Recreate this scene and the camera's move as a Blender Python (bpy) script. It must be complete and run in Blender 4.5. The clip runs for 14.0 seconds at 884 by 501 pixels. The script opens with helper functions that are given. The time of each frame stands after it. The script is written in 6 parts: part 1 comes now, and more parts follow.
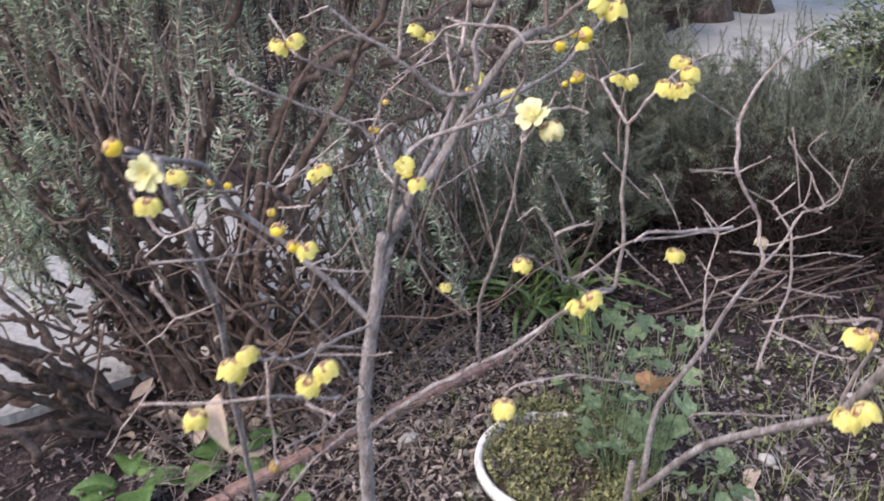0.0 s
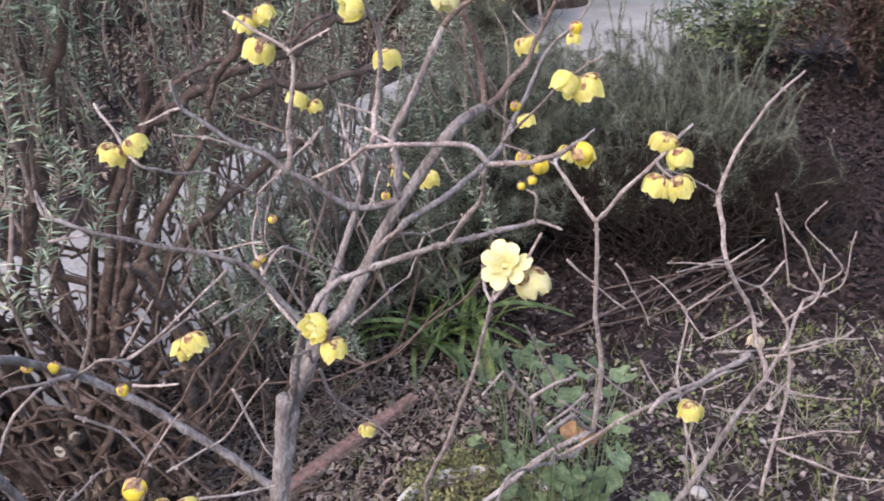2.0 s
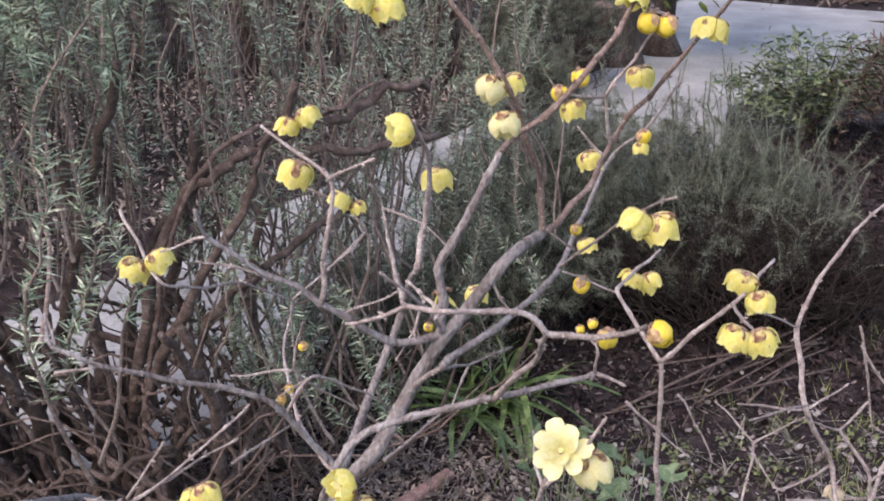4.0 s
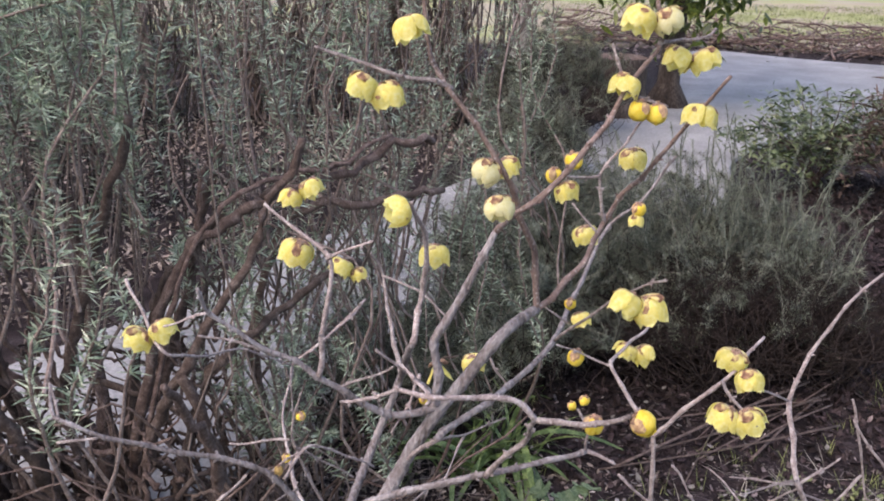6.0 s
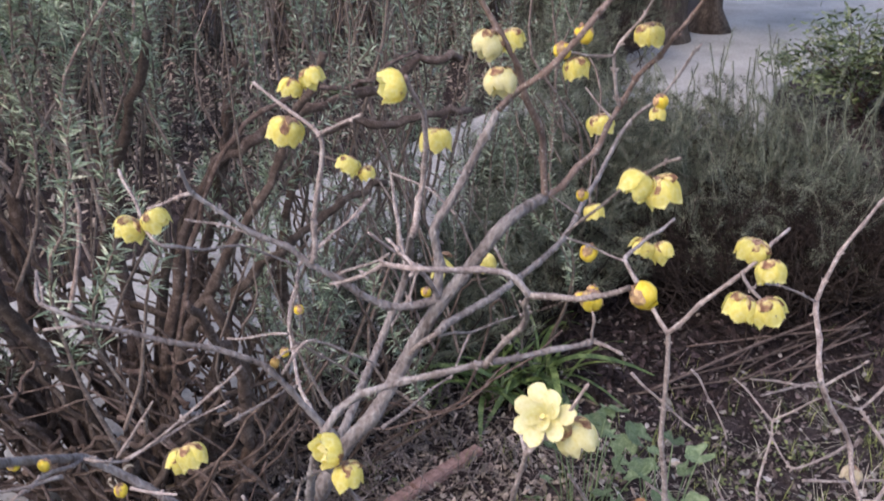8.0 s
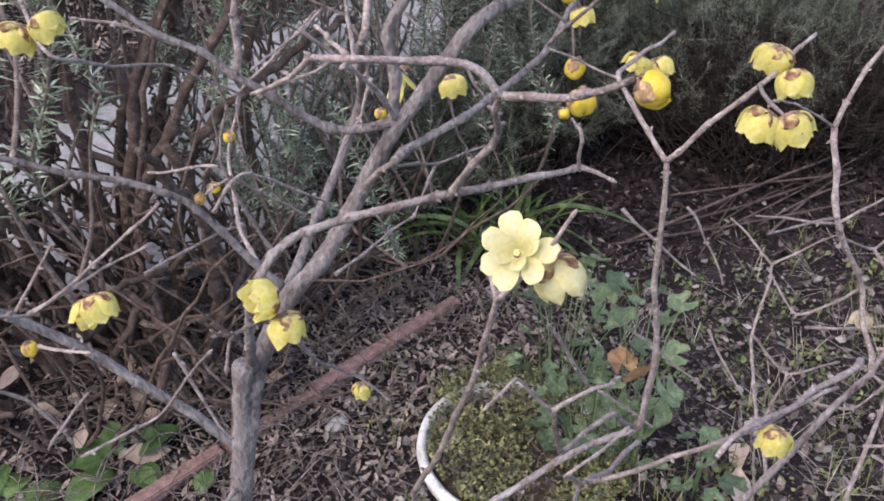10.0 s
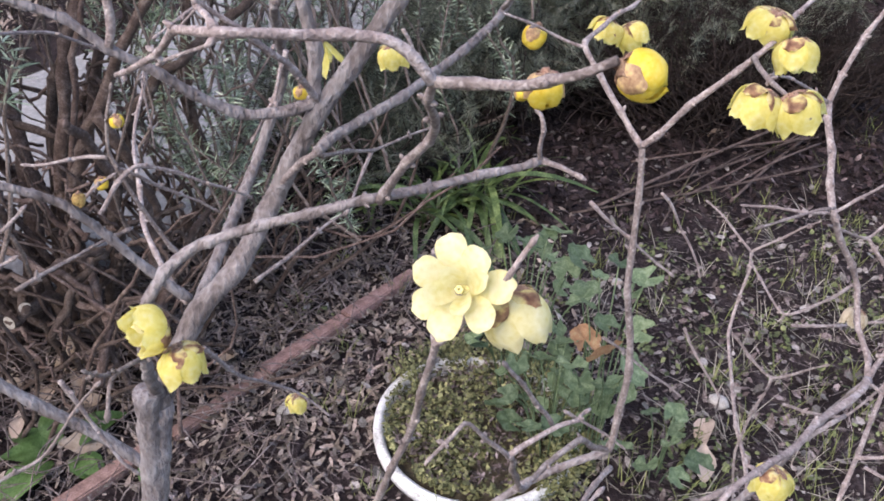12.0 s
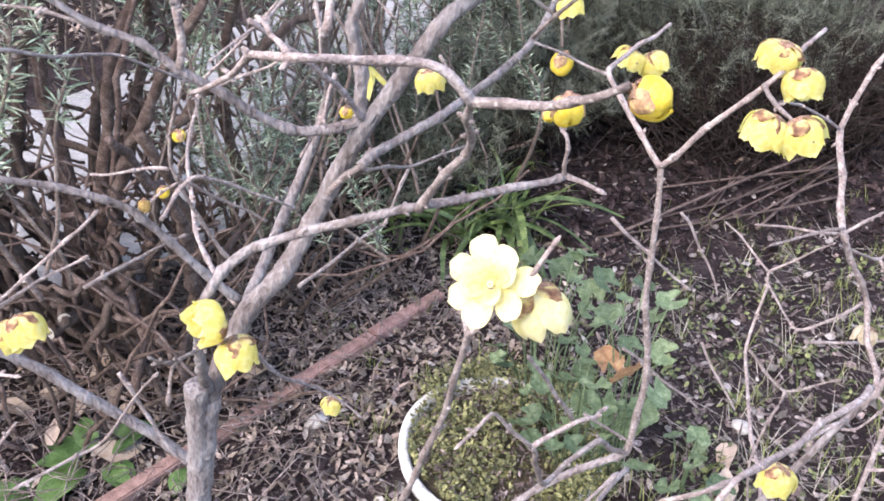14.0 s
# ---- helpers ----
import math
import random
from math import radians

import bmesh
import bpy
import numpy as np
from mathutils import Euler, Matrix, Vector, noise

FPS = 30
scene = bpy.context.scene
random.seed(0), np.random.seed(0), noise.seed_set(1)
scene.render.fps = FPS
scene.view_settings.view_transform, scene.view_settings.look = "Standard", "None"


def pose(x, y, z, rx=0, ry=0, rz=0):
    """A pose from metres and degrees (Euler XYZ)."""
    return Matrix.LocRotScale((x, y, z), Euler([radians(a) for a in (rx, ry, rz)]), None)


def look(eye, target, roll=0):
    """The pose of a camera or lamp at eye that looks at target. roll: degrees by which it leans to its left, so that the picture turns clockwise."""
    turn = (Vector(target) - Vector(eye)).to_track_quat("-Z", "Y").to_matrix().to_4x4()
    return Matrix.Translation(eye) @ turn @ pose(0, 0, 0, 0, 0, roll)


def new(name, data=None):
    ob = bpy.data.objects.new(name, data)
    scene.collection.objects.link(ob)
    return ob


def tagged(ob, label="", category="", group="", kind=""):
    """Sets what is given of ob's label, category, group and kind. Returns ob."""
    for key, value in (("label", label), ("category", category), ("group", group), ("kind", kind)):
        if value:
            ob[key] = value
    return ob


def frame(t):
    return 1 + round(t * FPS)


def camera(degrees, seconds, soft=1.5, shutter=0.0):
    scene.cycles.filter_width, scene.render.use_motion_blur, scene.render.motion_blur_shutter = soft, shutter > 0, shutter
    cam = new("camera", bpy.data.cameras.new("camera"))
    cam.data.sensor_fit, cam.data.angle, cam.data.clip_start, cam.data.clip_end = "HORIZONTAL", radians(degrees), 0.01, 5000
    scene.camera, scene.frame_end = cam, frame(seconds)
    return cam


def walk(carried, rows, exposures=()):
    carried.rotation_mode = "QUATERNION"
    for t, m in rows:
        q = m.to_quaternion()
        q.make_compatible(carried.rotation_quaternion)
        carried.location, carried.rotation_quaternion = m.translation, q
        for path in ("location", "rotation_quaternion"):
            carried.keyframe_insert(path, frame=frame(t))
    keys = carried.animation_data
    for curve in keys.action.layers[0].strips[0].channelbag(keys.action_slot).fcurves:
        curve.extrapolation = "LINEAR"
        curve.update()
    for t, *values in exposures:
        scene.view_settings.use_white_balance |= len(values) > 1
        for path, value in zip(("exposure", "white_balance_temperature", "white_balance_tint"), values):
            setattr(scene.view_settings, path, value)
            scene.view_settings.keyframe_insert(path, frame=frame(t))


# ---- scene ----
cam = camera(52.45, 14.0, soft=1.8, shutter=0.5)
PATH = [
    (0, (0.0334, 0.0747, 1.1906), (-0.0116, 1.8937, 0.3596), 0.9),
    (0.5, (0.0566, 0.1398, 1.2051), (0.0206, 1.9608, 0.3791), 0.1),
    (1, (0.0523, 0.2015, 1.2120), (0.0103, 2.0155, 0.3710), -2.1),
    (1.5, (0.0326, 0.2803, 1.2103), (0.1426, 2.0793, 0.3453), -1.5),
    (2, (-0.0034, 0.3206, 1.2069), (0.2426, 2.1126, 0.3519), -0.3),
    (2.5, (-0.0257, 0.3292, 1.2077), (0.2943, 2.1102, 0.3547), 1.6),
    (3, (-0.0317, 0.3497, 1.2086), (0.2603, 2.1437, 0.3746), 1.7),
    (3.5, (-0.0103, 0.3849, 1.2197), (0.2017, 2.1999, 0.4077), 1),
    (3.7, (0.0017, 0.3952, 1.2257), (0.1627, 2.2252, 0.4347), 0.9),
    (5.8, (0.0060, 0.3892, 1.2540), (0.1400, 2.2632, 0.5680), 1.6),
    (6, (0.0077, 0.3883, 1.2557), (0.1457, 2.2673, 0.5847), 1.8),
    (6.5, (0.0120, 0.3857, 1.2608), (0.1420, 2.2817, 0.6388), 1.9),
    (7, (0.0163, 0.3814, 1.2557), (0.1213, 2.2764, 0.6257), 1.7),
    (7.5, (0.0214, 0.3892, 1.2368), (0.0954, 2.2502, 0.5088), 1.4),
    (8, (0.0300, 0.4029, 1.2197), (0.0850, 2.2329, 0.4137), 0.8),
    (8.5, (0.0386, 0.4140, 1.2026), (0.0956, 2.2020, 0.3076), 0.7),
    (8.7, (0.0394, 0.4200, 1.1957), (0.0954, 2.1870, 0.2607), 0.9),
    (10.8, (0.0497, 0.5014, 1.1580), (0.1797, 2.1554, 0.0400), 1.3),
    (11, (0.0523, 0.5091, 1.1546), (0.1913, 2.1571, 0.0306), 1.5),
    (11.5, (0.0574, 0.5263, 1.1434), (0.2284, 2.1463, -0.0176), 2.1),
    (12, (0.0574, 0.5383, 1.1443), (0.2384, 2.1613, -0.0097), 2.1),
    (12.5, (0.0608, 0.5408, 1.1452), (0.2518, 2.1688, 0.0002), 1.9),
    (13, (0.0608, 0.5383, 1.1477), (0.2398, 2.1733, 0.0097), 1.9),
    (13.5, (0.0557, 0.5237, 1.1529), (0.2037, 2.1697, 0.0259), 1.7),
    (14, (0.0523, 0.5091, 1.1563), (0.1763, 2.1671, 0.0453), 2),
]

EXPOSURES = [(0.0, 0.53, 7400, 18), (1.0, 0.53, 7450, 20), (3.0, 0.47, 7450, 20), (3.7, 0.39, 7450, 20), (5.8, 0.33, 7400, 21), (7.0, 0.32, 7400, 21),
             (8.5, 0.24, 7350, 20), (10.8, 0.23, 7200, 20), (11.6, 0.28, 7200, 20), (12.0, 0.42, 7200, 20), (12.5, 0.65, 7200, 20), (14.0, 1.05, 7200, 19)]
walk(cam, [(t, look(eye, target, roll)) for t, eye, target, roll in PATH], EXPOSURES)

# ---- light: a bright, thinly overcast day ----
world = bpy.data.worlds.new("sky")
scene.world = world
world.use_nodes = True
sky = world.node_tree.nodes.new("ShaderNodeTexSky")
sky.sky_type = "NISHITA"
sky.sun_disc = False
sky.sun_elevation = radians(50)
sky.sun_rotation = radians(260)
sky.dust_density = 1.5
backdrop_light = world.node_tree.nodes["Background"]
backdrop_light.inputs["Strength"].default_value = 0.345
world.node_tree.links.new(sky.outputs[0], backdrop_light.inputs["Color"])
sun_data = bpy.data.lights.new("sun", "SUN")
sun_data.energy = 2.05
sun_data.angle = radians(20)
sun_data.color = (1.0, 0.94, 0.85)
sun = new("sun", sun_data)
sun.matrix_world = look((-2.5, -2.9, 5.2), (0, 1.2, 0.6))


# ---- materials ----
def links_of(m):
    return m.node_tree.nodes, m.node_tree.links


def surface(name, colours, scale=60.0, rough=0.75, bump=0.25, fine=6.0, through_light=0.0, vary=0.0, island=0.0,
            spec=0.3, stretch=(1, 1, 1), contrast=(0.32, 0.68), dots=0.0):
    """A two-scale mottled surface; colours run from dark to light."""
    m = bpy.data.materials.new(name)
    m.use_nodes = True
    n, l = links_of(m)
    b = n["Principled BSDF"]
    co = n.new("ShaderNodeTexCoord")
    mp = n.new("ShaderNodeMapping")
    mp.inputs["Scale"].default_value = stretch
    l.new(co.outputs["Object"], mp.inputs[0])
    t1, t2 = n.new("ShaderNodeTexNoise"), n.new("ShaderNodeTexNoise")
    t1.inputs["Scale"].default_value, t2.inputs["Scale"].default_value = scale, scale * fine
    t1.inputs["Detail"].default_value, t2.inputs["Detail"].default_value = 4, 3
    for t in (t1, t2):
        l.new(mp.outputs[0], t.inputs["Vector"])
    mix = n.new("ShaderNodeMath")
    mix.operation = "MULTIPLY_ADD"
    mix.inputs[1].default_value = 0.55
    l.new(t1.outputs[0], mix.inputs[0])
    half = n.new("ShaderNodeMath")
    half.operation = "MULTIPLY"
    half.inputs[1].default_value = 0.45
    l.new(t2.outputs[0], half.inputs[0])
    l.new(half.outputs[0], mix.inputs[2])
    ramp = n.new("ShaderNodeValToRGB")
    ramp.color_ramp.elements[0].position, ramp.color_ramp.elements[1].position = contrast
    for k, c in enumerate(colours):
        e = ramp.color_ramp.elements
        if 0 < k < len(colours) - 1:
            el = e.new(contrast[0] + (contrast[1] - contrast[0]) * k / (len(colours) - 1))
        else:
            el = e[0] if k == 0 else e[len(e) - 1]
        el.color = (*c, 1)
    l.new(mix.outputs[0], ramp.inputs[0])
    colour = ramp.outputs[0]
    if vary or island:
        src = n.new("ShaderNodeNewGeometry").outputs["Random Per Island"] if island else n.new("ShaderNodeObjectInfo").outputs["Random"]
        hsv = n.new("ShaderNodeHueSaturation")
        mr = n.new("ShaderNodeMapRange")
        amount = island or vary
        mr.inputs[3].default_value, mr.inputs[4].default_value = 1 - amount, 1 + amount
        l.new(src, mr.inputs[0])
        l.new(mr.outputs[0], hsv.inputs["Value"])
        hue = n.new("ShaderNodeMapRange")
        hue.inputs[3].default_value, hue.inputs[4].default_value = 0.5 + 0.03 * amount, 0.5 - 0.03 * amount
        l.new(src, hue.inputs[0])
        l.new(hue.outputs[0], hsv.inputs["Hue"])
        l.new(colour, hsv.inputs["Color"])
        colour = hsv.outputs[0]
    if dots:
        pores, reach, pale = n.new("ShaderNodeTexVoronoi"), n.new("ShaderNodeMapRange"), n.new("ShaderNodeMix")
        pores.inputs["Scale"].default_value = dots
        l.new(mp.outputs[0], pores.inputs["Vector"])
        reach.inputs[1].default_value, reach.inputs[2].default_value = 0.16, 0.30
        reach.inputs[3].default_value, reach.inputs[4].default_value = 0.4, 0.0
        l.new(pores.outputs["Distance"], reach.inputs[0])
        pale.data_type = "RGBA"
        l.new(reach.outputs[0], pale.inputs[0])
        l.new(colour, pale.inputs[6])
        pale.inputs[7].default_value = (0.50, 0.46, 0.44, 1)
        colour = pale.outputs[2]
    l.new(colour, b.inputs["Base Color"])
    b.inputs["Roughness"].default_value = rough
    b.inputs["Specular IOR Level"].default_value = spec
    if bump:
        bp = n.new("ShaderNodeBump")
        bp.inputs["Strength"].default_value = bump
        bp.inputs["Distance"].default_value = 0.35 / scale
        l.new(mix.outputs[0], bp.inputs["Height"])
        l.new(bp.outputs[0], b.inputs["Normal"])
    if through_light:
        tr, ms = n.new("ShaderNodeBsdfTranslucent"), n.new("ShaderNodeMixShader")
        ms.inputs[0].default_value = through_light
        l.new(colour, tr.inputs[0])
        l.new(b.outputs[0], ms.inputs[1])
        l.new(tr.outputs[0], ms.inputs[2])
        l.new(ms.outputs[0], n["Material Output"].inputs[0])
    return m


BARK = surface("grey_bark", [(0.060, 0.049, 0.047), (0.165, 0.14, 0.138), (0.275, 0.252, 0.255), (0.42, 0.40, 0.405)], 60, 0.85, 1.0, 6, vary=0.12, stretch=(1, 1, 0.45), contrast=(0.30, 0.72))
TWIG_BARK = surface("twig_bark", [(0.105, 0.082, 0.078), (0.245, 0.202, 0.194), (0.50, 0.45, 0.435)], 130, 0.75, 0.8, 5, vary=0.22, contrast=(0.29, 0.71), dots=330)
RED_BARK = surface("red_twig_bark", [(0.085, 0.055, 0.046), (0.165, 0.115, 0.10), (0.29, 0.22, 0.20)], 140, 0.75, 0.5, 5, vary=0.1, dots=300)
PETAL = surface("yellow_petal", [(0.74, 0.655, 0.15), (0.83, 0.765, 0.27), (0.88, 0.845, 0.45)], 90, 0.5, 0.12, 4, 0.5, vary=0.12)
PALE_PETAL = surface("pale_yellow_petal", [(0.70, 0.64, 0.28), (0.77, 0.73, 0.42), (0.83, 0.80, 0.55)], 110, 0.5, 0.1, 4, 0.42, vary=0.06)
BUD_HUSK = surface("tan_bud_husk", [(0.20, 0.10, 0.06), (0.46, 0.30, 0.17), (0.74, 0.56, 0.24)], 160, 0.6, 0.3, 4, 0.2, vary=0.15)
BLOTCHED = surface("blotched_petal", [(0.14, 0.065, 0.045), (0.33, 0.19, 0.11), (0.70, 0.58, 0.25), (0.80, 0.74, 0.42)], 70, 0.6, 0.2, 3, 0.35, vary=0.15, contrast=(0.42, 0.64))
DRY_PETAL = surface("dry_petal", [(0.16, 0.09, 0.04), (0.42, 0.27, 0.10), (0.62, 0.46, 0.18)], 200, 0.7, 0.3, 4, 0.2, vary=0.2)
BUD_PETAL = surface("deep_yellow_petal", [(0.72, 0.50, 0.03), (0.80, 0.62, 0.08), (0.84, 0.70, 0.18)], 200, 0.42, 0.12, 5, 0.25, vary=0.06)
FADED = surface("faded_petal", [(0.42, 0.33, 0.22), (0.60, 0.52, 0.38), (0.70, 0.62, 0.48)], 200, 0.7, 0.3, 5, 0.35, vary=0.1)
SCALE = surface("brown_bud_scale", [(0.09, 0.045, 0.032), (0.23, 0.135, 0.092), (0.45, 0.32, 0.215)], 260, 0.7, 0.4, 4, vary=0.25)
STAMEN = surface("stamen", [(0.62, 0.56, 0.22), (0.76, 0.71, 0.38)], 400, 0.6, 0.2)
ROSE_WOOD = surface("rosemary_bark", [(0.075, 0.055, 0.048), (0.172, 0.132, 0.117), (0.34, 0.285, 0.26)], 70, 0.85, 0.7, 5, vary=0.15, island=0.35)
# grey-green needles; the palest stop paints sunlit glints into the colour
NEEDLE = surface("rosemary_needle", [(0.060, 0.098, 0.055), (0.205, 0.275, 0.18), (0.62, 0.70, 0.56)], 45, 0.3, 0, 9, 0.35, island=0.65, spec=0.8, contrast=(0.34, 0.64))
# dark green leaf colour lowered further to hold the shade inside low growth
SHADED_FEATHER = surface("shaded_feathery_leaf", [(0.011, 0.013, 0.0095), (0.030, 0.034, 0.026), (0.105, 0.118, 0.094)], 12, 0.65, 0, 9, 0.12, island=0.55, spec=0.2, contrast=(0.36, 0.70))
PALE_SHOOT = surface("pale_shoot", [(0.09, 0.08, 0.065), (0.17, 0.155, 0.13), (0.29, 0.27, 0.23)], 30, 0.8, 0.2, 6, island=0.4)
# grey-green, kept lighter so wispy bush tops look sunlit
GREY_FEATHER = surface("grey_green_shoot", [(0.075, 0.085, 0.060), (0.165, 0.185, 0.138), (0.34, 0.37, 0.295)], 14, 0.6, 0, 9, 0.25, island=0.5, spec=0.3)
# stem colour taken near black, with the bush's inner shade in it
SHADED_FEATHER_WOOD = surface("shaded_feathery_stem", [(0.011, 0.008, 0.0075), (0.024, 0.018, 0.0165), (0.06, 0.048, 0.043)], 40, 0.95, 0.3, 5, island=0.3, spec=0.1)
LIMB_WOOD = surface("rosemary_limb_bark", [(0.036, 0.024, 0.020), (0.086, 0.060, 0.052), (0.20, 0.158, 0.142)], 60, 0.9, 0.8, 6, vary=0.25)
CUT_WOOD = surface("sawn_wood", [(0.20, 0.175, 0.15), (0.34, 0.31, 0.27), (0.46, 0.43, 0.39)], 120, 0.85, 0.3, 5)
BROWN_STALK = surface("brown_stalk", [(0.042, 0.028, 0.025), (0.094, 0.068, 0.061), (0.19, 0.148, 0.132)], 50, 0.8, 0.3, 6, vary=0.25)
STRAP = surface("strap_leaf", [(0.033, 0.06, 0.020), (0.082, 0.135, 0.043), (0.26, 0.34, 0.135)], 35, 0.4, 0.15, 6, 0.28, vary=0.45, spec=0.55)
LOBED = surface("lobed_leaf", [(0.052, 0.088, 0.043), (0.105, 0.158, 0.085), (0.22, 0.285, 0.175)], 80, 0.55, 0.3, 5, 0.25, vary=0.4)
ORANGE_LEAF = surface("orange_leaf", [(0.26, 0.13, 0.07), (0.44, 0.23, 0.13), (0.52, 0.38, 0.22)], 80, 0.65, 0.3, 5, 0.25, vary=0.2)
BROAD = surface("broad_leaf", [(0.035, 0.075, 0.02), (0.07, 0.14, 0.045), (0.13, 0.22, 0.085)], 40, 0.5, 0.35, 6, 0.2, vary=0.35)
GLOSSY = surface("evergreen_leaf", [(0.03, 0.05, 0.013), (0.085, 0.125, 0.028), (0.27, 0.30, 0.07)], 6, 0.4, 0.05, 9, 0.25, island=0.55, spec=0.5)
DARK_LEAF = surface("dark_evergreen_leaf", [(0.028, 0.046, 0.018), (0.080, 0.115, 0.050), (0.22, 0.26, 0.14)], 6, 0.35, 0.05, 9, 0.15, island=0.55, spec=0.6)
CREEPER = surface("ground_cover_leaf", [(0.07, 0.07, 0.035), (0.14, 0.15, 0.07), (0.29, 0.30, 0.14)], 30, 0.6, 0, 8, 0.2, island=0.7)
WEED = surface("weed_leaf", [(0.055, 0.075, 0.03), (0.115, 0.145, 0.06), (0.25, 0.27, 0.13)], 30, 0.6, 0, 8, 0.2, island=0.6)
GRASS = surface("grass_blade", [(0.07, 0.09, 0.028), (0.14, 0.17, 0.058), (0.27, 0.29, 0.125)], 20, 0.6, 0, 8, 0.25, island=0.5)
DEAD_LEAF = surface("dead_leaf", [(0.043, 0.033, 0.032), (0.108, 0.084, 0.081), (0.34, 0.295, 0.285)], 45, 0.85, 0.3, 6, 0.1, island=0.6, spec=0.25)
# reddish leaf colour darkened to near black for the shade around the bush
SHADED_RED_LITTER = surface("shaded_reddish_leaf", [(0.011, 0.0072, 0.0074), (0.026, 0.0172, 0.0175), (0.080, 0.061, 0.060)], 40, 0.85, 0.3, 6, 0.05, island=0.7, spec=0.2)
TAN_LITTER = surface("tan_dead_leaf", [(0.085, 0.067, 0.056), (0.20, 0.165, 0.14), (0.42, 0.37, 0.325)], 30, 0.85, 0.3, 6, 0.1, island=0.6, spec=0.2)
PALE_STRAW = surface("pale_straw", [(0.20, 0.18, 0.15), (0.36, 0.33, 0.28), (0.55, 0.52, 0.46)], 40, 0.75, 0.2, 6, 0.2, island=0.45)
PALE_CHIP = surface("pale_chip", [(0.085, 0.075, 0.069), (0.19, 0.172, 0.16), (0.39, 0.37, 0.355)], 40, 0.8, 0.3, 6, 0.1, island=0.55)
PALE_STONE = surface("pale_stone", [(0.24, 0.225, 0.21), (0.40, 0.385, 0.365), (0.52, 0.51, 0.49)], 60, 0.85, 0.4, 6)
PALE_LEAF = surface("pale_dead_leaf", [(0.36, 0.28, 0.22), (0.50, 0.40, 0.33), (0.62, 0.52, 0.45)], 60, 0.75, 0.3, 6, 0.3, vary=0.2)
DRY_FROND = surface("dry_frond", [(0.030, 0.019, 0.016), (0.085, 0.056, 0.046), (0.30, 0.225, 0.19)], 25, 0.8, 0.2, 7, 0.15, island=0.55)
STRAW = surface("dry_stalk", [(0.050, 0.039, 0.037), (0.112, 0.09, 0.086), (0.30, 0.26, 0.25)], 60, 0.75, 0.3, 6, island=0.5, vary=0.25)
STICK = surface("brushwood", [(0.045, 0.031, 0.028), (0.12, 0.084, 0.074), (0.27, 0.205, 0.18)], 20, 0.9, 0.4, 6, island=0.5, vary=0.4)
PEBBLE = surface("pebble", [(0.045, 0.037, 0.035), (0.115, 0.10, 0.095), (0.31, 0.29, 0.275)], 25, 0.85, 0.2, 6, island=0.6)
BRICK = surface("red_brick", [(0.115, 0.078, 0.072), (0.25, 0.155, 0.138), (0.40, 0.285, 0.262)], 45, 0.9, 0.6, 7, vary=0.14)
GLAZE = surface("white_pot", [(0.28, 0.28, 0.27), (0.55, 0.56, 0.56), (0.74, 0.75, 0.76)], 38, 0.6, 0.35, 7, contrast=(0.34, 0.58))
POT_SOIL = surface("pot_soil", [(0.025, 0.02, 0.014), (0.06, 0.05, 0.035), (0.11, 0.095, 0.06)], 90, 0.95, 0.8, 5)
PALE_TRUNK = surface("pale_tree_bark", [(0.20, 0.17, 0.155), (0.37, 0.335, 0.315), (0.52, 0.49, 0.47)], 9, 0.9, 0.6, 6, stretch=(1, 1, 0.25))
DARK_TRUNK = surface("dark_tree_bark", [(0.014, 0.0105, 0.009), (0.045, 0.034, 0.029), (0.125, 0.10, 0.088)], 14, 0.95, 1.0, 6, stretch=(1, 1, 0.3))
CONCRETE = surface("path_concrete", [(0.165, 0.167, 0.172), (0.255, 0.258, 0.265), (0.36, 0.363, 0.37)], 2.4, 0.85, 0.25, 30)


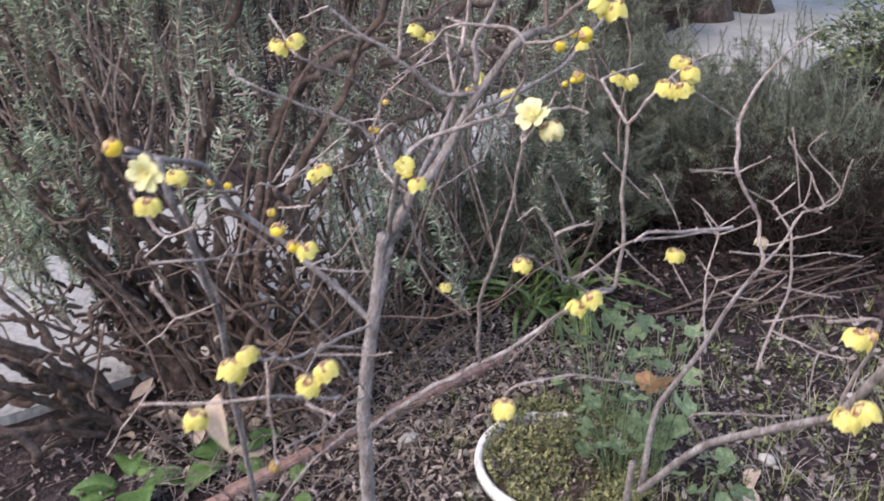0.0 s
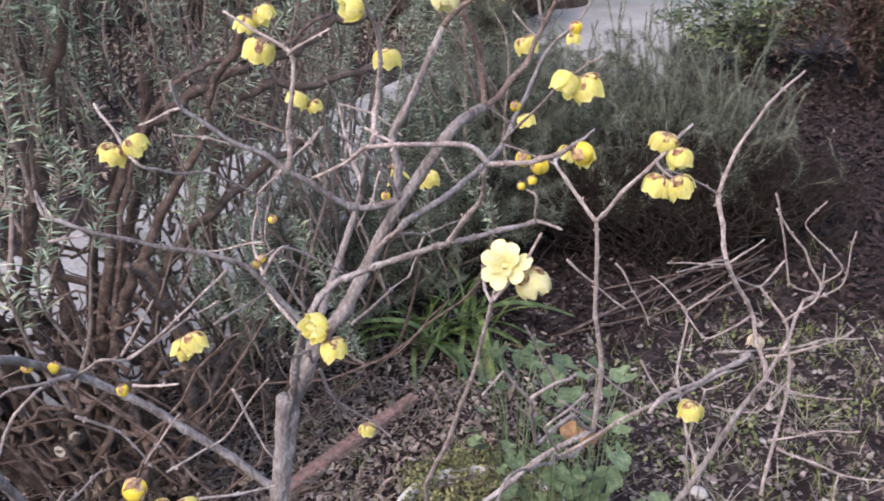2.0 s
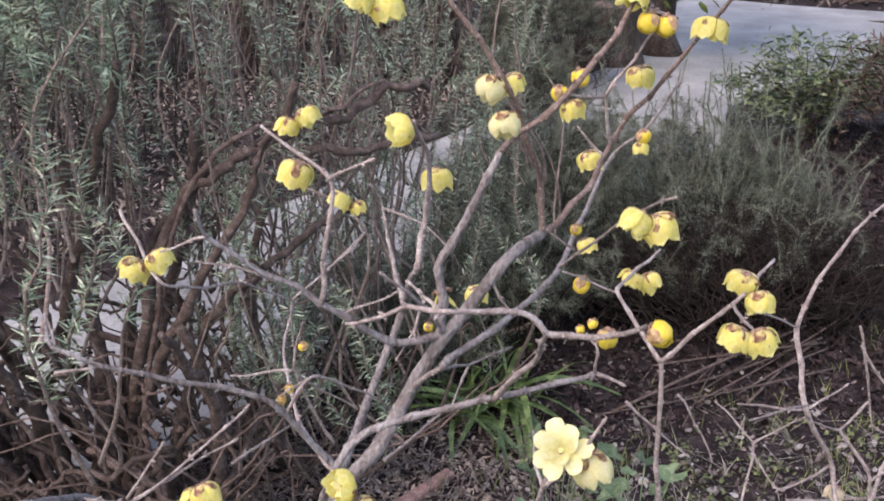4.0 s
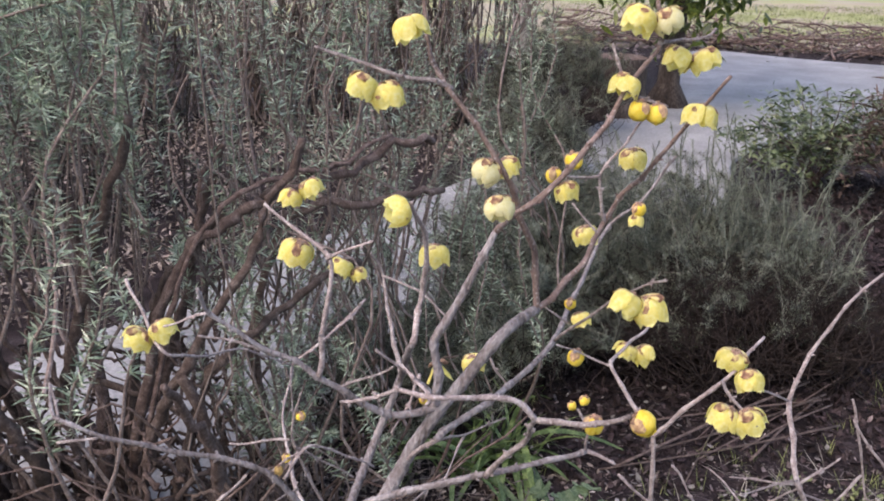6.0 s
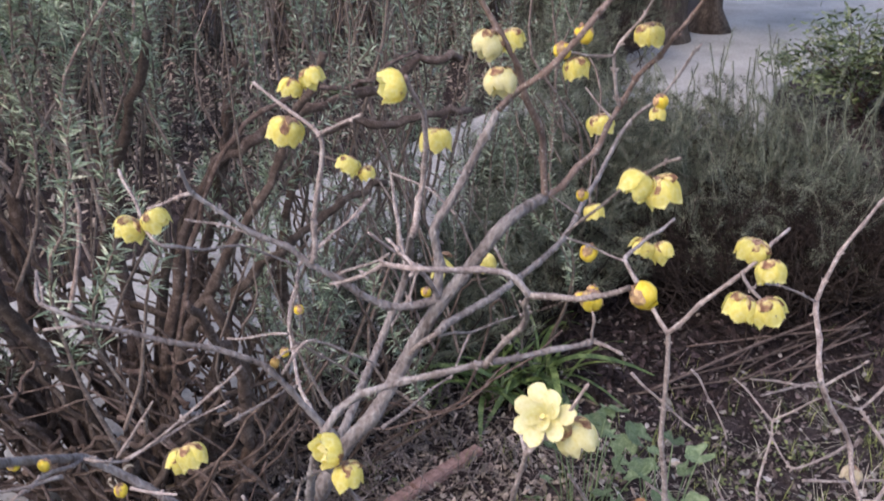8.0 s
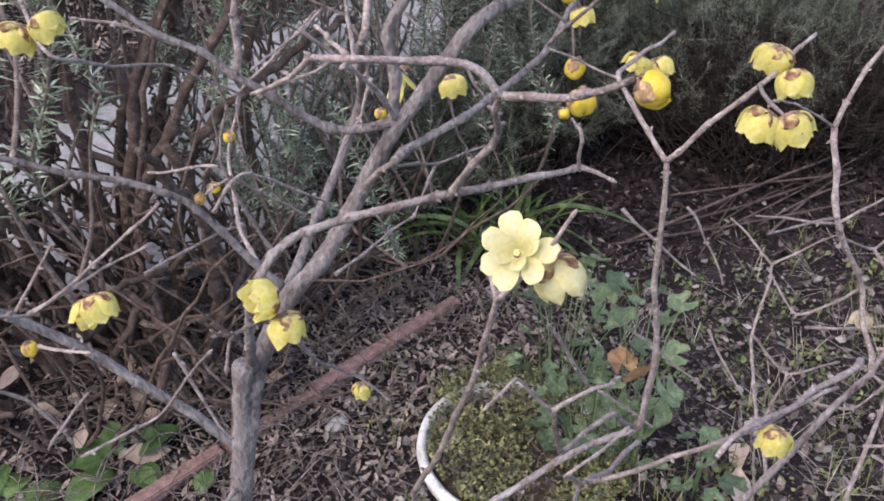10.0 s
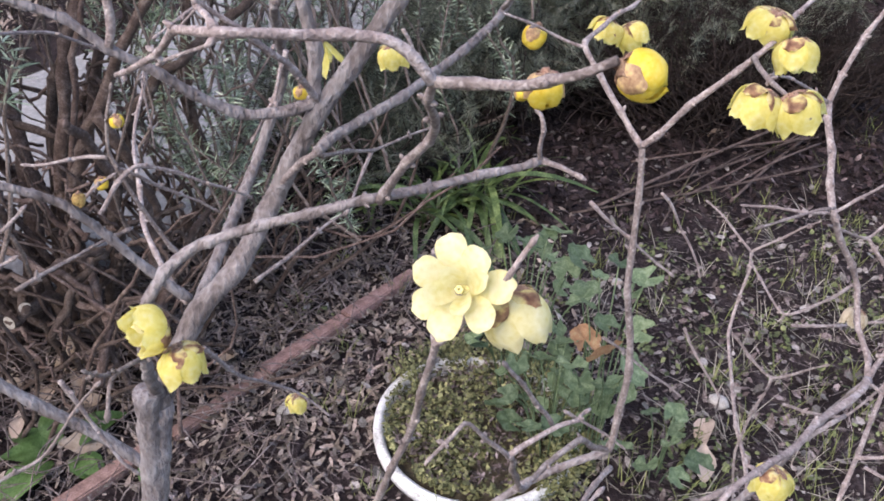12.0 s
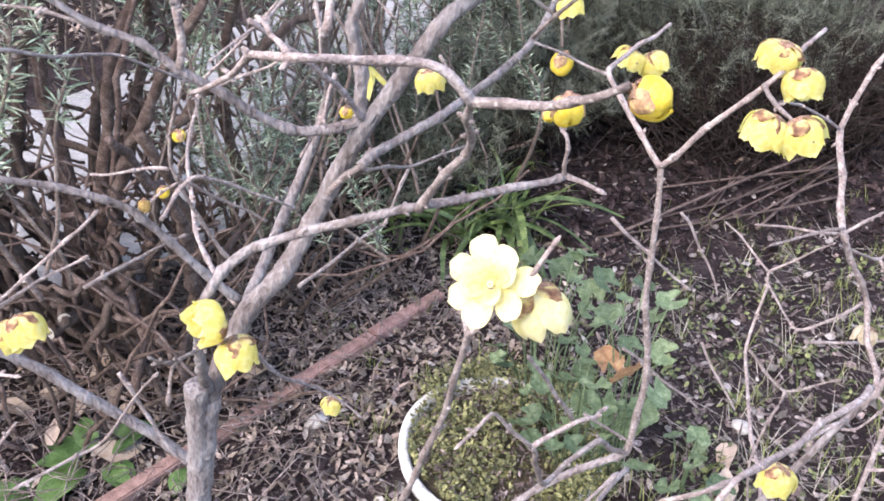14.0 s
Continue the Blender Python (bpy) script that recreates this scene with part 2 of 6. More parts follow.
def ground_material():
    """Soil with litter beside the path; thin grass and fallen leaves on the lawn past it."""
    m = surface("soil", [(0.010, 0.0074, 0.0078), (0.022, 0.0163, 0.0175), (0.068, 0.054, 0.056)], 14, 0.95, 0.9, 9, spec=0.12)
    n, l = links_of(m)
    b = n["Principled BSDF"]
    soil = b.inputs["Base Color"].links[0].from_socket
    geo = n.new("ShaderNodeNewGeometry")
    sep = n.new("ShaderNodeSeparateXYZ")
    l.new(geo.outputs["Position"], sep.inputs[0])
    big = n.new("ShaderNodeTexNoise")
    big.inputs["Scale"].default_value = 0.45
    big.inputs["Detail"].default_value = 5
    l.new(geo.outputs["Position"], big.inputs["Vector"])
    ramp = n.new("ShaderNodeValToRGB")
    stops = [(0.34, (0.33, 0.275, 0.225)), (0.48, (0.35, 0.315, 0.23)), (0.60, (0.29, 0.315, 0.14)), (0.72, (0.36, 0.335, 0.23))]
    ramp.color_ramp.elements[0].position, ramp.color_ramp.elements[1].position = stops[0][0], stops[-1][0]
    ramp.color_ramp.elements[0].color, ramp.color_ramp.elements[1].color = (*stops[0][1], 1), (*stops[-1][1], 1)
    for p, c in stops[1:-1]:
        ramp.color_ramp.elements.new(p).color = (*c, 1)
    l.new(big.outputs[0], ramp.inputs[0])
    far = n.new("ShaderNodeMath")
    far.operation = "MULTIPLY_ADD"
    far.inputs[1].default_value = 2.0
    l.new(big.outputs[0], far.inputs[0])
    l.new(sep.outputs[1], far.inputs[2])
    edge = n.new("ShaderNodeMapRange")
    edge.inputs[1].default_value, edge.inputs[2].default_value = 12.2, 13.0
    l.new(far.outputs[0], edge.inputs[0])
    mix = n.new("ShaderNodeMix")
    mix.data_type = "RGBA"
    l.new(edge.outputs[0], mix.inputs[0])
    l.new(soil, mix.inputs[6])
    l.new(ramp.outputs[0], mix.inputs[7])
    l.new(mix.outputs[2], b.inputs["Base Color"])
    return m


SOIL = ground_material()


# ---- building blocks ----
def mesh_of(name, verts, faces, material, smooth=True):
    me = bpy.data.meshes.new(name)
    me.from_pydata([tuple(v) for v in verts], [], [tuple(f) for f in faces])
    me.materials.append(material)
    if smooth:
        me.polygons.foreach_set("use_smooth", [True] * len(me.polygons))
    return me


def mesh_np(name, verts, quads, material, smooth=False):
    """A mesh of quads only, from arrays."""
    me = bpy.data.meshes.new(name)
    verts, quads = np.asarray(verts, np.float32), np.asarray(quads, np.int32)
    me.vertices.add(len(verts))
    me.vertices.foreach_set("co", verts.ravel())
    me.loops.add(quads.size)
    me.loops.foreach_set("vertex_index", quads.ravel())
    me.polygons.add(len(quads))
    me.polygons.foreach_set("loop_start", np.arange(0, quads.size, 4, dtype=np.int32))
    me.polygons.foreach_set("use_smooth", np.full(len(quads), smooth))
    me.materials.append(material)
    me.update(calc_edges=True)
    return me


def piece(name, me, parent=None, m=None, label="", kind=""):
    ob = new(name, me)
    if parent is not None:
        ob.parent = parent
    if m is not None:
        ob.matrix_local = m
    return tagged(ob, label, kind=kind)


def thing(name, label, category, where=(0, 0, 0), group="", kind=""):
    ob = new(name)
    ob.empty_display_size = 0.05
    ob.location = where
    return tagged(ob, label, category, group, kind)


def smooth_line(pts, steps=5, pull=0.5):
    """A cardinal spline through the points; pull 0.5 is Catmull-Rom, 0 runs straight."""
    p = [Vector(q) for q in pts]
    p = [2 * p[0] - p[1]] + p + [2 * p[-1] - p[-2]]
    out = []
    for i in range(1, len(p) - 2):
        for k in range(steps):
            t = k / steps
            a, b, c, d = p[i - 1], p[i], p[i + 1], p[i + 2]
            m0, m1 = (c - a) * pull, (d - b) * pull
            out.append(b * (2 * t ** 3 - 3 * t * t + 1) + m0 * (t ** 3 - 2 * t * t + t) + c * (3 * t * t - 2 * t ** 3) + m1 * (t ** 3 - t * t))
    out.append(p[-2])
    return out


def tube(line, radii, sides=6, rough=0.0, rng=None):
    """Vertices and quads of a closed tube along the line."""
    verts, faces = [], []
    up = Vector((0.31, 0.17, 0.93))
    for i, q in enumerate(line):
        d = (line[min(i + 1, len(line) - 1)] - line[max(i - 1, 0)])
        d = d.normalized() if d.length > 1e-9 else Vector((0, 0, 1))
        a = d.cross(up)
        a = a.normalized() if a.length > 1e-3 else d.orthogonal().normalized()
        b = d.cross(a)
        for k in range(sides):
            w = 2 * math.pi * k / sides
            r = radii[i] * (1 + (rng.uniform(-rough, rough) if rng else 0))
            verts.append(q + (a * math.cos(w) + b * math.sin(w)) * r)
        if i:
            for k in range(sides):
                faces.append(((i - 1) * sides + k, (i - 1) * sides + (k + 1) % sides, i * sides + (k + 1) % sides, i * sides + k))
    for base, q in ((0, line[0]), ((len(line) - 1) * sides, line[-1])):
        c = len(verts)
        verts.append(q)
        for k in range(sides):
            f = (c, base + k, base + (k + 1) % sides)
            faces.append(f if base else f[::-1])
    return verts, faces


def join(lists):
    verts, faces = [], []
    for v, f in lists:
        o = len(verts)
        verts += v
        faces += [tuple(i + o for i in g) for g in f]
    return verts, faces


def slivers(origin, along, side, length, width, bend=None):
    """Arrays of thin pointed leaves, two quads each: origin, unit direction and unit side of every leaf."""
    origin, along, side = (np.asarray(a, np.float64) for a in (origin, along, side))
    length, width = np.asarray(length)[:, None], np.asarray(width)[:, None]
    mid = origin + along * length * 0.5
    tip = origin + along * length
    if bend is not None:
        tip = tip + bend
        mid = mid + bend * 0.25
    v = np.stack([origin - side * width * 0.25, origin + side * width * 0.25, mid - side * width * 0.5,
                  mid + side * width * 0.5, tip - side * width * 0.1, tip + side * width * 0.1], 1).reshape(-1, 3)
    base = np.arange(len(origin))[:, None] * 6
    q = np.concatenate([base + np.array([0, 1, 3, 2]), base + np.array([2, 3, 5, 4])], 0)
    return v, q


def unit(a):
    a = np.asarray(a, np.float64)
    return a / np.maximum(np.linalg.norm(a, axis=-1, keepdims=True), 1e-9)


def leaf_mesh(name, outline, length, material, curl=0.15, fold=0.2, cup=0.0):
    """A broad leaf: half-widths along its length, creased along the midrib and drooping to the tip."""
    verts, faces = [], []
    n = len(outline)
    for i, w in enumerate(outline):
        t = i / (n - 1)
        z = -curl * length * t * t + cup * length * t
        for u in (-1, -0.5, 0, 0.5, 1):
            verts.append((u * w * length, t * length, z + fold * abs(u) * w * length + 0.02 * length * math.sin(5 * t + 3 * u)))
        if i:
            for k in range(4):
                a = (i - 1) * 5 + k
                faces.append((a, a + 1, a + 6, a + 5))
    return mesh_of(name, verts, faces, material)


# ---- ground, path and lawn ----
def height(x, y):
    h = 0.012 * noise.noise(Vector((x * 2.1, y * 2.1, 0))) + 0.008 * noise.noise(Vector((x * 7, y * 7, 3)))
    near = max(0.0, 1 - math.hypot(x - 0.4, y - 1.9) / 6.0)
    return h * min(1, 2 * near) - 0.004


def ground():
    def lines(c, span):
        fine = [c + (i - 60) * 0.05 for i in range(121)]
        far = [0.3, 0.8, 1.6, 3, 6, 12, 25, 60, 150, 400, 1200]
        return [c - 3 - d for d in reversed(far)] + fine + [c + 3 + d for d in far]
    xs, ys = lines(0.5, 3), lines(2.6, 3)
    verts = [(x, y, height(x, y)) for y in ys for x in xs]
    n = len(xs)
    quads = [(j * n + i, j * n + i + 1, (j + 1) * n + i + 1, (j + 1) * n + i) for j in range(len(ys) - 1) for i in range(n - 1)]
    tagged(new("ground", mesh_np("ground", verts, quads, SOIL, True)), "dark garden soil strewn with litter, turning to thin lawn",
           "ground", kind="structure")


def path():
    near = smooth_line([(-30, -24, 0), (-6, -2.6, 0), (-2.6, 0.5, 0), (-0.95, 1.72, 0), (-0.45, 2.16, 0), (0.5, 3.15, 0), (1.72, 4.6, 0), (2.15, 5.55, 0), (3.0, 6.3, 0), (5.0, 6.5, 0), (12, 3, 0), (40, -8, 0)], 8)
    far = smooth_line([(-31, -23, 0), (-6.8, -1.8, 0), (-3.3, 1.1, 0), (-1.55, 2.4, 0), (-0.9, 3.05, 0), (-0.25, 4.0, 0), (1.1, 5.9, 0), (2.55, 8.2, 0), (3.7, 10.9, 0), (5.6, 9.85, 0), (14, 6.2, 0), (42, -5, 0)], 8)
    verts, faces = [], []
    for i, (p, q) in enumerate(zip(near, far)):
        d = (q - p).normalized()
        for v, z in ((p - d * 0.02, -0.06), (p, 0.016), (p + d * 0.03, 0.022), (q - d * 0.03, 0.022), (q, 0.016), (q + d * 0.02, -0.06)):
            verts.append((v.x, v.y, z))
        if i:
            for k in range(5):
                a = (i - 1) * 6 + k
                faces.append((a, a + 1, a + 7, a + 6))
    me = mesh_of("path", verts, faces, CONCRETE, False)
    me.flip_normals()
    tagged(new("path", me), "pale grey concrete garden path, curving past the bushes", "path", kind="structure")


ground()
path()


# ---- the wintersweet in front ----
shrub = thing("wintersweet_shrub", "bare grey-brown wintersweet shrub in yellow winter bloom", "shrub", (-0.08, 1.0, 0))
# the plan of the shrub is drawn about the camera's usual standpoint and brought to true size from there
VIEWPOINT = Vector((0.03, 0.45, 1.2))
SHRUB_AT = Matrix.Translation((0.08, -1.0, 0)) @ Matrix.Translation(VIEWPOINT) @ Matrix.Scale(1 / 1.167, 4) @ Matrix.Translation(-VIEWPOINT)
limb_rng = random.Random(4)


def limb(kind, r0, r1, pts):
    """One trunk, branch or twig of the shrub; radii in millimetres, swollen at its knots."""
    rng = limb_rng
    rough = smooth_line(pts, 8, 0.26)
    run = [0.0]
    for a, c in zip(rough, rough[1:]):
        run.append(run[-1] + (c - a).length)
    total = run[-1]
    step = 0.007 if kind == "trunk" else 0.0035
    n = max(6, int(total / step))
    gap = rng.uniform(0.020, 0.032) if r0 < 5 else rng.uniform(0.05, 0.08)
    knot = 0.32 if r0 < 5 else 0.10
    phase, wob = rng.random(), rng.uniform(0, 9)
    kinks = [Vector((rng.gauss(0, 1), rng.gauss(0, 1), rng.gauss(0, 1))) * 0.0011 for _ in range(int(total / gap) + 4)]
    line, radii, marks = [], [], []
    k = 0
    for i in range(n + 1):
        s = total * i / n
        while k < len(run) - 2 and run[k + 1] < s:
            k += 1
        f = (s - run[k]) / max(run[k + 1] - run[k], 1e-9)
        p = rough[k].lerp(rough[k + 1], f)
        u = s / gap + phase
        c = int(u)
        ends = min(1, s / 0.012, (total - s) / 0.012)
        p = p + kinks[c].lerp(kinks[c + 1], u - c) * max(0.0, ends)
        r = (r0 + (r1 - r0) * s / total) * (0.00074 if r0 > 2.3 else 0.00084)
        near = min(u - c, 1 - (u - c)) * gap
        r *= 1 + knot * max(0, 1 - near / 0.0035) + 0.05 * math.sin(s * 190 + wob) + 0.04 * math.sin(s * 520 + 2 * wob)
        line.append(p)
        radii.append(r)
        if near < step * 0.55:
            marks.append(i)
    sides = 14 if kind == "trunk" else 9 if r0 > 2.5 else 7
    made = [tube(line, radii, sides, 0.05, rng)]
    # paired buds at the knots and a blunt bud at the tip
    if kind != "trunk":
        for i in marks:
            if not 1 < i < n - 1:
                continue
            d = (line[i] - line[i - 1]).normalized()
            a = d.orthogonal().normalized()
            a.rotate(Matrix.Rotation(rng.uniform(0, 6.3), 3, d))
            for sign in (1, -1):
                if rng.random() < 0.55:
                    q = line[i] + a * sign * radii[i] * 0.7
                    e = q + (a * sign + d * 0.9).normalized() * rng.uniform(0.0016, 0.0036)
                    made.append(tube([q, (q + e) / 2, e], [0.0009, 0.0010, 0.0004], 5))
        if kind == "twig":
            d = (line[-1] - line[-2]).normalized()
            made.append(tube([line[-1] - d * 0.002, line[-1] + d * 0.001, line[-1] + d * 0.0035], [radii[-1], radii[-1] * 1.5, radii[-1] * 0.5], 6))
    v, f = join(made)
    red = kind == "branch" and pts[-1][2] > 1.13
    piece(kind, mesh_of(kind, v, f, RED_BARK if red else BARK if r0 > 3.3 else TWIG_BARK), shrub, SHRUB_AT)


def petal_mesh(name, r, z, w, material, wave=0.4, seed=0, tip=2.5):
    """One petal by its profile in millimetres: distance from the axis, height and half-width along its length."""
    n, verts, faces = 10, [], []
    line = smooth_line([(a, b, c) for a, b, c in zip(r, z, w)], 4, 0.45)
    drop = 1 if z[-1] < z[0] - 8 else 0
    for i, q in enumerate(line):
        t = i / (len(line) - 1)
        for k in range(n + 1):
            u = 2 * k / n - 1
            rad, half = max(q.x, 0.4), max(q.z, 0.3)
            ang = u * half / max(rad, half * 0.78)
            crease = noise.noise(Vector((u * 1.1 + 7 * seed, t * 1.8, 1.3)))
            edge = noise.noise(Vector((u * 1.9 + 3 * seed, 9.7, 2.2)))
            back = tip * u * u * t ** 3
            rr = rad - 0.5 * u * u * t + wave * t * crease + wave * 0.5 * t ** 4 * (1 - abs(u)) - (0 if drop else back)
            zz = q.y + wave * t ** 4 * edge * 1.5 + 0.3 * wave * t * crease + (back if drop else 0)
            verts.append((rr * math.sin(ang) * 0.001, -rr * math.cos(ang) * 0.001, zz * 0.001))
        if i:
            for k in range(n):
                a = (i - 1) * (n + 1) + k
                faces.append((a, a + 1, a + n + 2, a + n + 1))
    return mesh_of(name, verts, faces, material)


CAP = ([1.2, 6.2, 9.6, 11.3, 11.8], [0.8, 0.8, -1.4, -4.2, -6.2], [1.4, 4.4, 5.8, 5.6, 3.8])
BUD_CAP = ([0.8, 4.6, 6.4, 6.5], [0.6, -0.2, -3.6, -7.0], [0.9, 3.2, 4.2, 2.2])
BELL = ([1.2, 7.2, 10.8, 11.9, 11.5, 10.8, 10.9], [0, -0.2, -3.4, -7.8, -12.0, -15.4, -17.4], [1.2, 4.8, 6.9, 7.7, 7.4, 5.9, 3.4])
BELL_IN = ([1.0, 5.0, 7.5, 8.2, 7.9], [-0.5, -1.8, -5.5, -10.0, -14.5], [1.0, 3.4, 4.8, 4.8, 2.6])
ROUND = ([1.2, 7.6, 10.8, 10.8, 8.0], [0, -1.2, -6.6, -12.6, -18.0], [1.2, 5.2, 7.6, 7.2, 3.4])
BUD = ([0.8, 4.7, 6.0, 4.6, 0.7], [0, -0.8, -5.0, -9.6, -11.6], [0.9, 3.6, 5.0, 4.0, 0.8])
OPEN = ([1.0, 4.6, 8.8, 12.5, 15.3, 17.3, 18.0], [0, -3.2, -6.2, -8.2, -9.3, -9.4, -9.2], [1.2, 3.0, 4.7, 5.8, 5.8, 4.7, 2.4])
OPEN_IN = ([0.8, 2.6, 4.7, 6.6, 8.2, 9.4, 9.9], [-0.5, -3.5, -7.0, -10.2, -12.6, -14.0, -14.5], [1.0, 2.6, 3.8, 4.5, 4.3, 3.4, 1.7])
SIDE_IN = ([0.8, 3.0, 4.6, 5.8, 6.8, 7.2], [-0.5, -3.4, -6.6, -9.4, -11.4, -12.2], [1.0, 2.6, 3.6, 3.8, 3.2, 1.4])
THIN = ([1.0, 3.6, 6.0, 8.0, 9.5], [0, -4, -9, -14, -19], [1.0, 2.6, 3.4, 3.0, 1.2])
SCALES = ([0.6, 3.0, 5.6, 7.2], [0.9, 1.4, 0.6, -1.8], [0.8, 2.4, 3.0, 1.3])
RECIPES = {
    "bell": ((BELL, 6, PETAL), (BELL_IN, 4, PETAL), (CAP, 4, BLOTCHED)),
    "round": ((ROUND, 6, PALE_PETAL), (BELL_IN, 4, PETAL), (CAP, 4, BLOTCHED)),
    "bud": ((BUD, 6, BUD_PETAL), (BUD_CAP, 2, BUD_HUSK)),
    "open": ((OPEN, 7, PALE_PETAL), (OPEN_IN, 4, PALE_PETAL)),
    "side": ((BELL, 7, PETAL), (SIDE_IN, 5, PALE_PETAL), (CAP, 3, BLOTCHED)),
    "thin": ((THIN, 4, PETAL),),
    "faded": ((BELL, 5, FADED),),
    "dry": ((BUD, 4, DRY_PETAL),),
}
petal_store = {}
bloom_rng = random.Random(11)


def petals_for(kind, ring):
    if (kind, ring) not in petal_store:
        prof, _, mat = RECIPES[kind][ring]
        petal_store[kind, ring] = [petal_mesh("petal", *prof, mat, 0.3 if kind == "bud" else 0.8 if kind in ("open", "round") else 1.25, s + ring * 10, 0.8 if kind in ("bud", "dry") else 0.2 if kind == "open" else 2.4) for s in range(4)]
    return petal_store[kind, ring]


def stalk_and_scales():
    made = [tube([Vector((0, 0, 0.0022)), Vector((0.0002, 0, 0.001)), Vector((0, 0, -0.0005))], [0.0013, 0.0016, 0.0021], 6)]
    return mesh_of("blossom", *join(made), SCALE)


def stamen_mesh():
    made = []
    for k in range(6):
        a = k * 1.05
        made.append(tube([Vector((0.0006 * math.cos(a), 0.0006 * math.sin(a), -0.002)), Vector((0.0012 * math.cos(a), 0.0012 * math.sin(a), -0.0052)),
                          Vector((0.0009 * math.cos(a), 0.0009 * math.sin(a), -0.0066))], [0.0004, 0.0005, 0.0008], 5))
    made.append(tube([Vector((0, 0, 0)), Vector((0, 0, -0.0012)), Vector((0, 0, -0.0024)), Vector((0, 0, -0.003))], [0.0026, 0.0027, 0.0018, 0.0003], 8))
    return mesh_of("stamens", *join(made), STAMEN)


STALK, STAMENS = stalk_and_scales(), stamen_mesh()
SCALE_PETALS = [petal_mesh("bud_scale", *SCALES, SCALE, 0.9, 40 + k) for k in range(3)]
LABELS = {"bell": "nodding pale yellow bell blossom", "round": "half-closed round yellow blossom", "bud": "round golden-yellow flower bud",
          "open": "wide-open pale yellow blossom", "side": "half-open pale yellow blossom", "thin": "narrow-petalled yellow blossom",
          "faded": "faded beige blossom", "dry": "dry brown flower remnant"}


def blossom(kind, centre, size=1.0, axis=None):
    """A blossom by its middle; axis is the way in which it opens."""
    rng = bloom_rng
    if axis is None:
        axis = (rng.uniform(-0.35, 0.35), rng.uniform(-0.4, 0.2), -1)
    axis = Vector(axis).normalized()
    depth = {"bud": 0.0056, "dry": 0.0056, "open": 0.004, "round": 0.0088, "thin": 0.009}.get(kind, 0.0078) * size
    turn = (-axis).to_track_quat("Z", "Y").to_matrix().to_4x4()
    top = Vector(centre) - axis * depth
    size *= rng.uniform(0.95, 1.06) * (1.0 if kind in ("bud", "dry") else 0.86)
    m = SHRUB_AT @ Matrix.Translation(top) @ turn @ Matrix.Rotation(rng.uniform(0, 6.3), 4, "Z") @ Matrix.Scale(size, 4)
    head = piece("blossom", STALK, shrub, m, LABELS[kind])
    for ring in range(len(RECIPES[kind])):
        count = RECIPES[kind][ring][1]
        meshes = petals_for(kind, ring)
        for k in range(count):
            ang = 2 * math.pi * (k + 0.5 * ring) / count + rng.uniform(-0.17, 0.17)
            lean = rng.uniform(-9, 9) if kind not in ("bud", "dry", "open", "round") else rng.uniform(-2, 2) if kind != "open" else rng.uniform(-9, 8)
            layer = 1 + 0.06 * (k % 2)
            piece("petal", meshes[rng.randrange(4)], head, Matrix.Rotation(ang, 4, "Z") @ Matrix.Rotation(radians(lean), 4, "X") @ Matrix.Diagonal((layer, layer, rng.uniform(0.84, 1.06), 1)))
    for k in range(4 if kind != "open" else 0):
        ang = k * 1.6 + rng.uniform(-0.3, 0.3)
        s = rng.uniform(0.85, 1.35) * (0.62 if kind in ("bud", "dry") else 1.0)
        piece("bud_scale", SCALE_PETALS[k % 3], head, Matrix.Rotation(ang, 4, "Z") @ Matrix.Scale(s, 4))
    if kind in ("side", "bell", "open"):
        piece("stamens", STAMENS, head)


limb("trunk", 16, 12.5, [(-0.070, 1.03, -0.26), (-0.075, 1.005, -0.03), (-0.08, 0.99, 0.12), (-0.083, 0.972, 0.25), (-0.084, 0.96, 0.372)])
limb("trunk", 10, 6, [(0.275, 1.04, -0.26), (0.27, 1.02, -0.03), (0.268, 0.995, 0.2), (0.262, 0.97, 0.4), (0.262, 0.962, 0.46)])
limb("trunk", 12.5, 9.5, [(-0.081, 0.96, 0.385), (-0.082, 0.935, 0.537), (-0.072, 0.922, 0.643), (-0.049, 0.916, 0.781)])
limb("trunk", 9.6, 9.2, [(-0.070, 0.922, 0.66), (-0.063, 0.918, 0.72), (-0.057, 0.912, 0.765), (-0.053, 0.908, 0.796)])
limb("branch", 8.5, 5, [(-0.049, 0.916, 0.781), (-0.023, 0.918, 0.84), (-0.003, 0.925, 0.862), (0.022, 0.94, 0.901), (0.045, 0.93, 0.952), (0.085, 0.929, 1.006), (0.116, 0.963, 1.012)])
limb("branch", 5.5, 3.2, [(-0.049, 0.916, 0.781), (-0.018, 0.987, 0.832), (0.003, 1.031, 0.869), (0.022, 1.031, 0.923), (0.027, 0.946, 0.992)])
limb("branch", 3.2, 1.6, [(0.027, 0.946, 0.992), (0.036, 0.957, 1.026), (0.033, 0.94, 1.074), (0.023, 0.915, 1.105)])
limb("branch", 3, 1.2, [(0.022, 1.031, 0.923), (0.015, 1.08, 0.939), (0.006, 1.133, 0.971), (-0.004, 1.12, 0.997)])
limb("twig", 1.4, 0.9, [(0.006, 1.133, 0.971), (0.039, 1.1, 0.967), (0.06, 1.08, 0.955)])
limb("twig", 1.5, 0.9, [(-0.009, 1.12, 0.953), (-0.02, 1.1, 0.945), (-0.052, 1.06, 0.932)])
limb("branch", 4.6, 3, [(0.045, 0.93, 0.952), (0.041, 0.925, 1.006), (0.059, 0.929, 1.038), (0.079, 0.93, 1.081)])
limb("branch", 3, 1.6, [(0.079, 0.93, 1.081), (0.122, 0.925, 1.122), (0.159, 0.945, 1.17), (0.186, 0.97, 1.2), (0.182, 0.98, 1.254)])
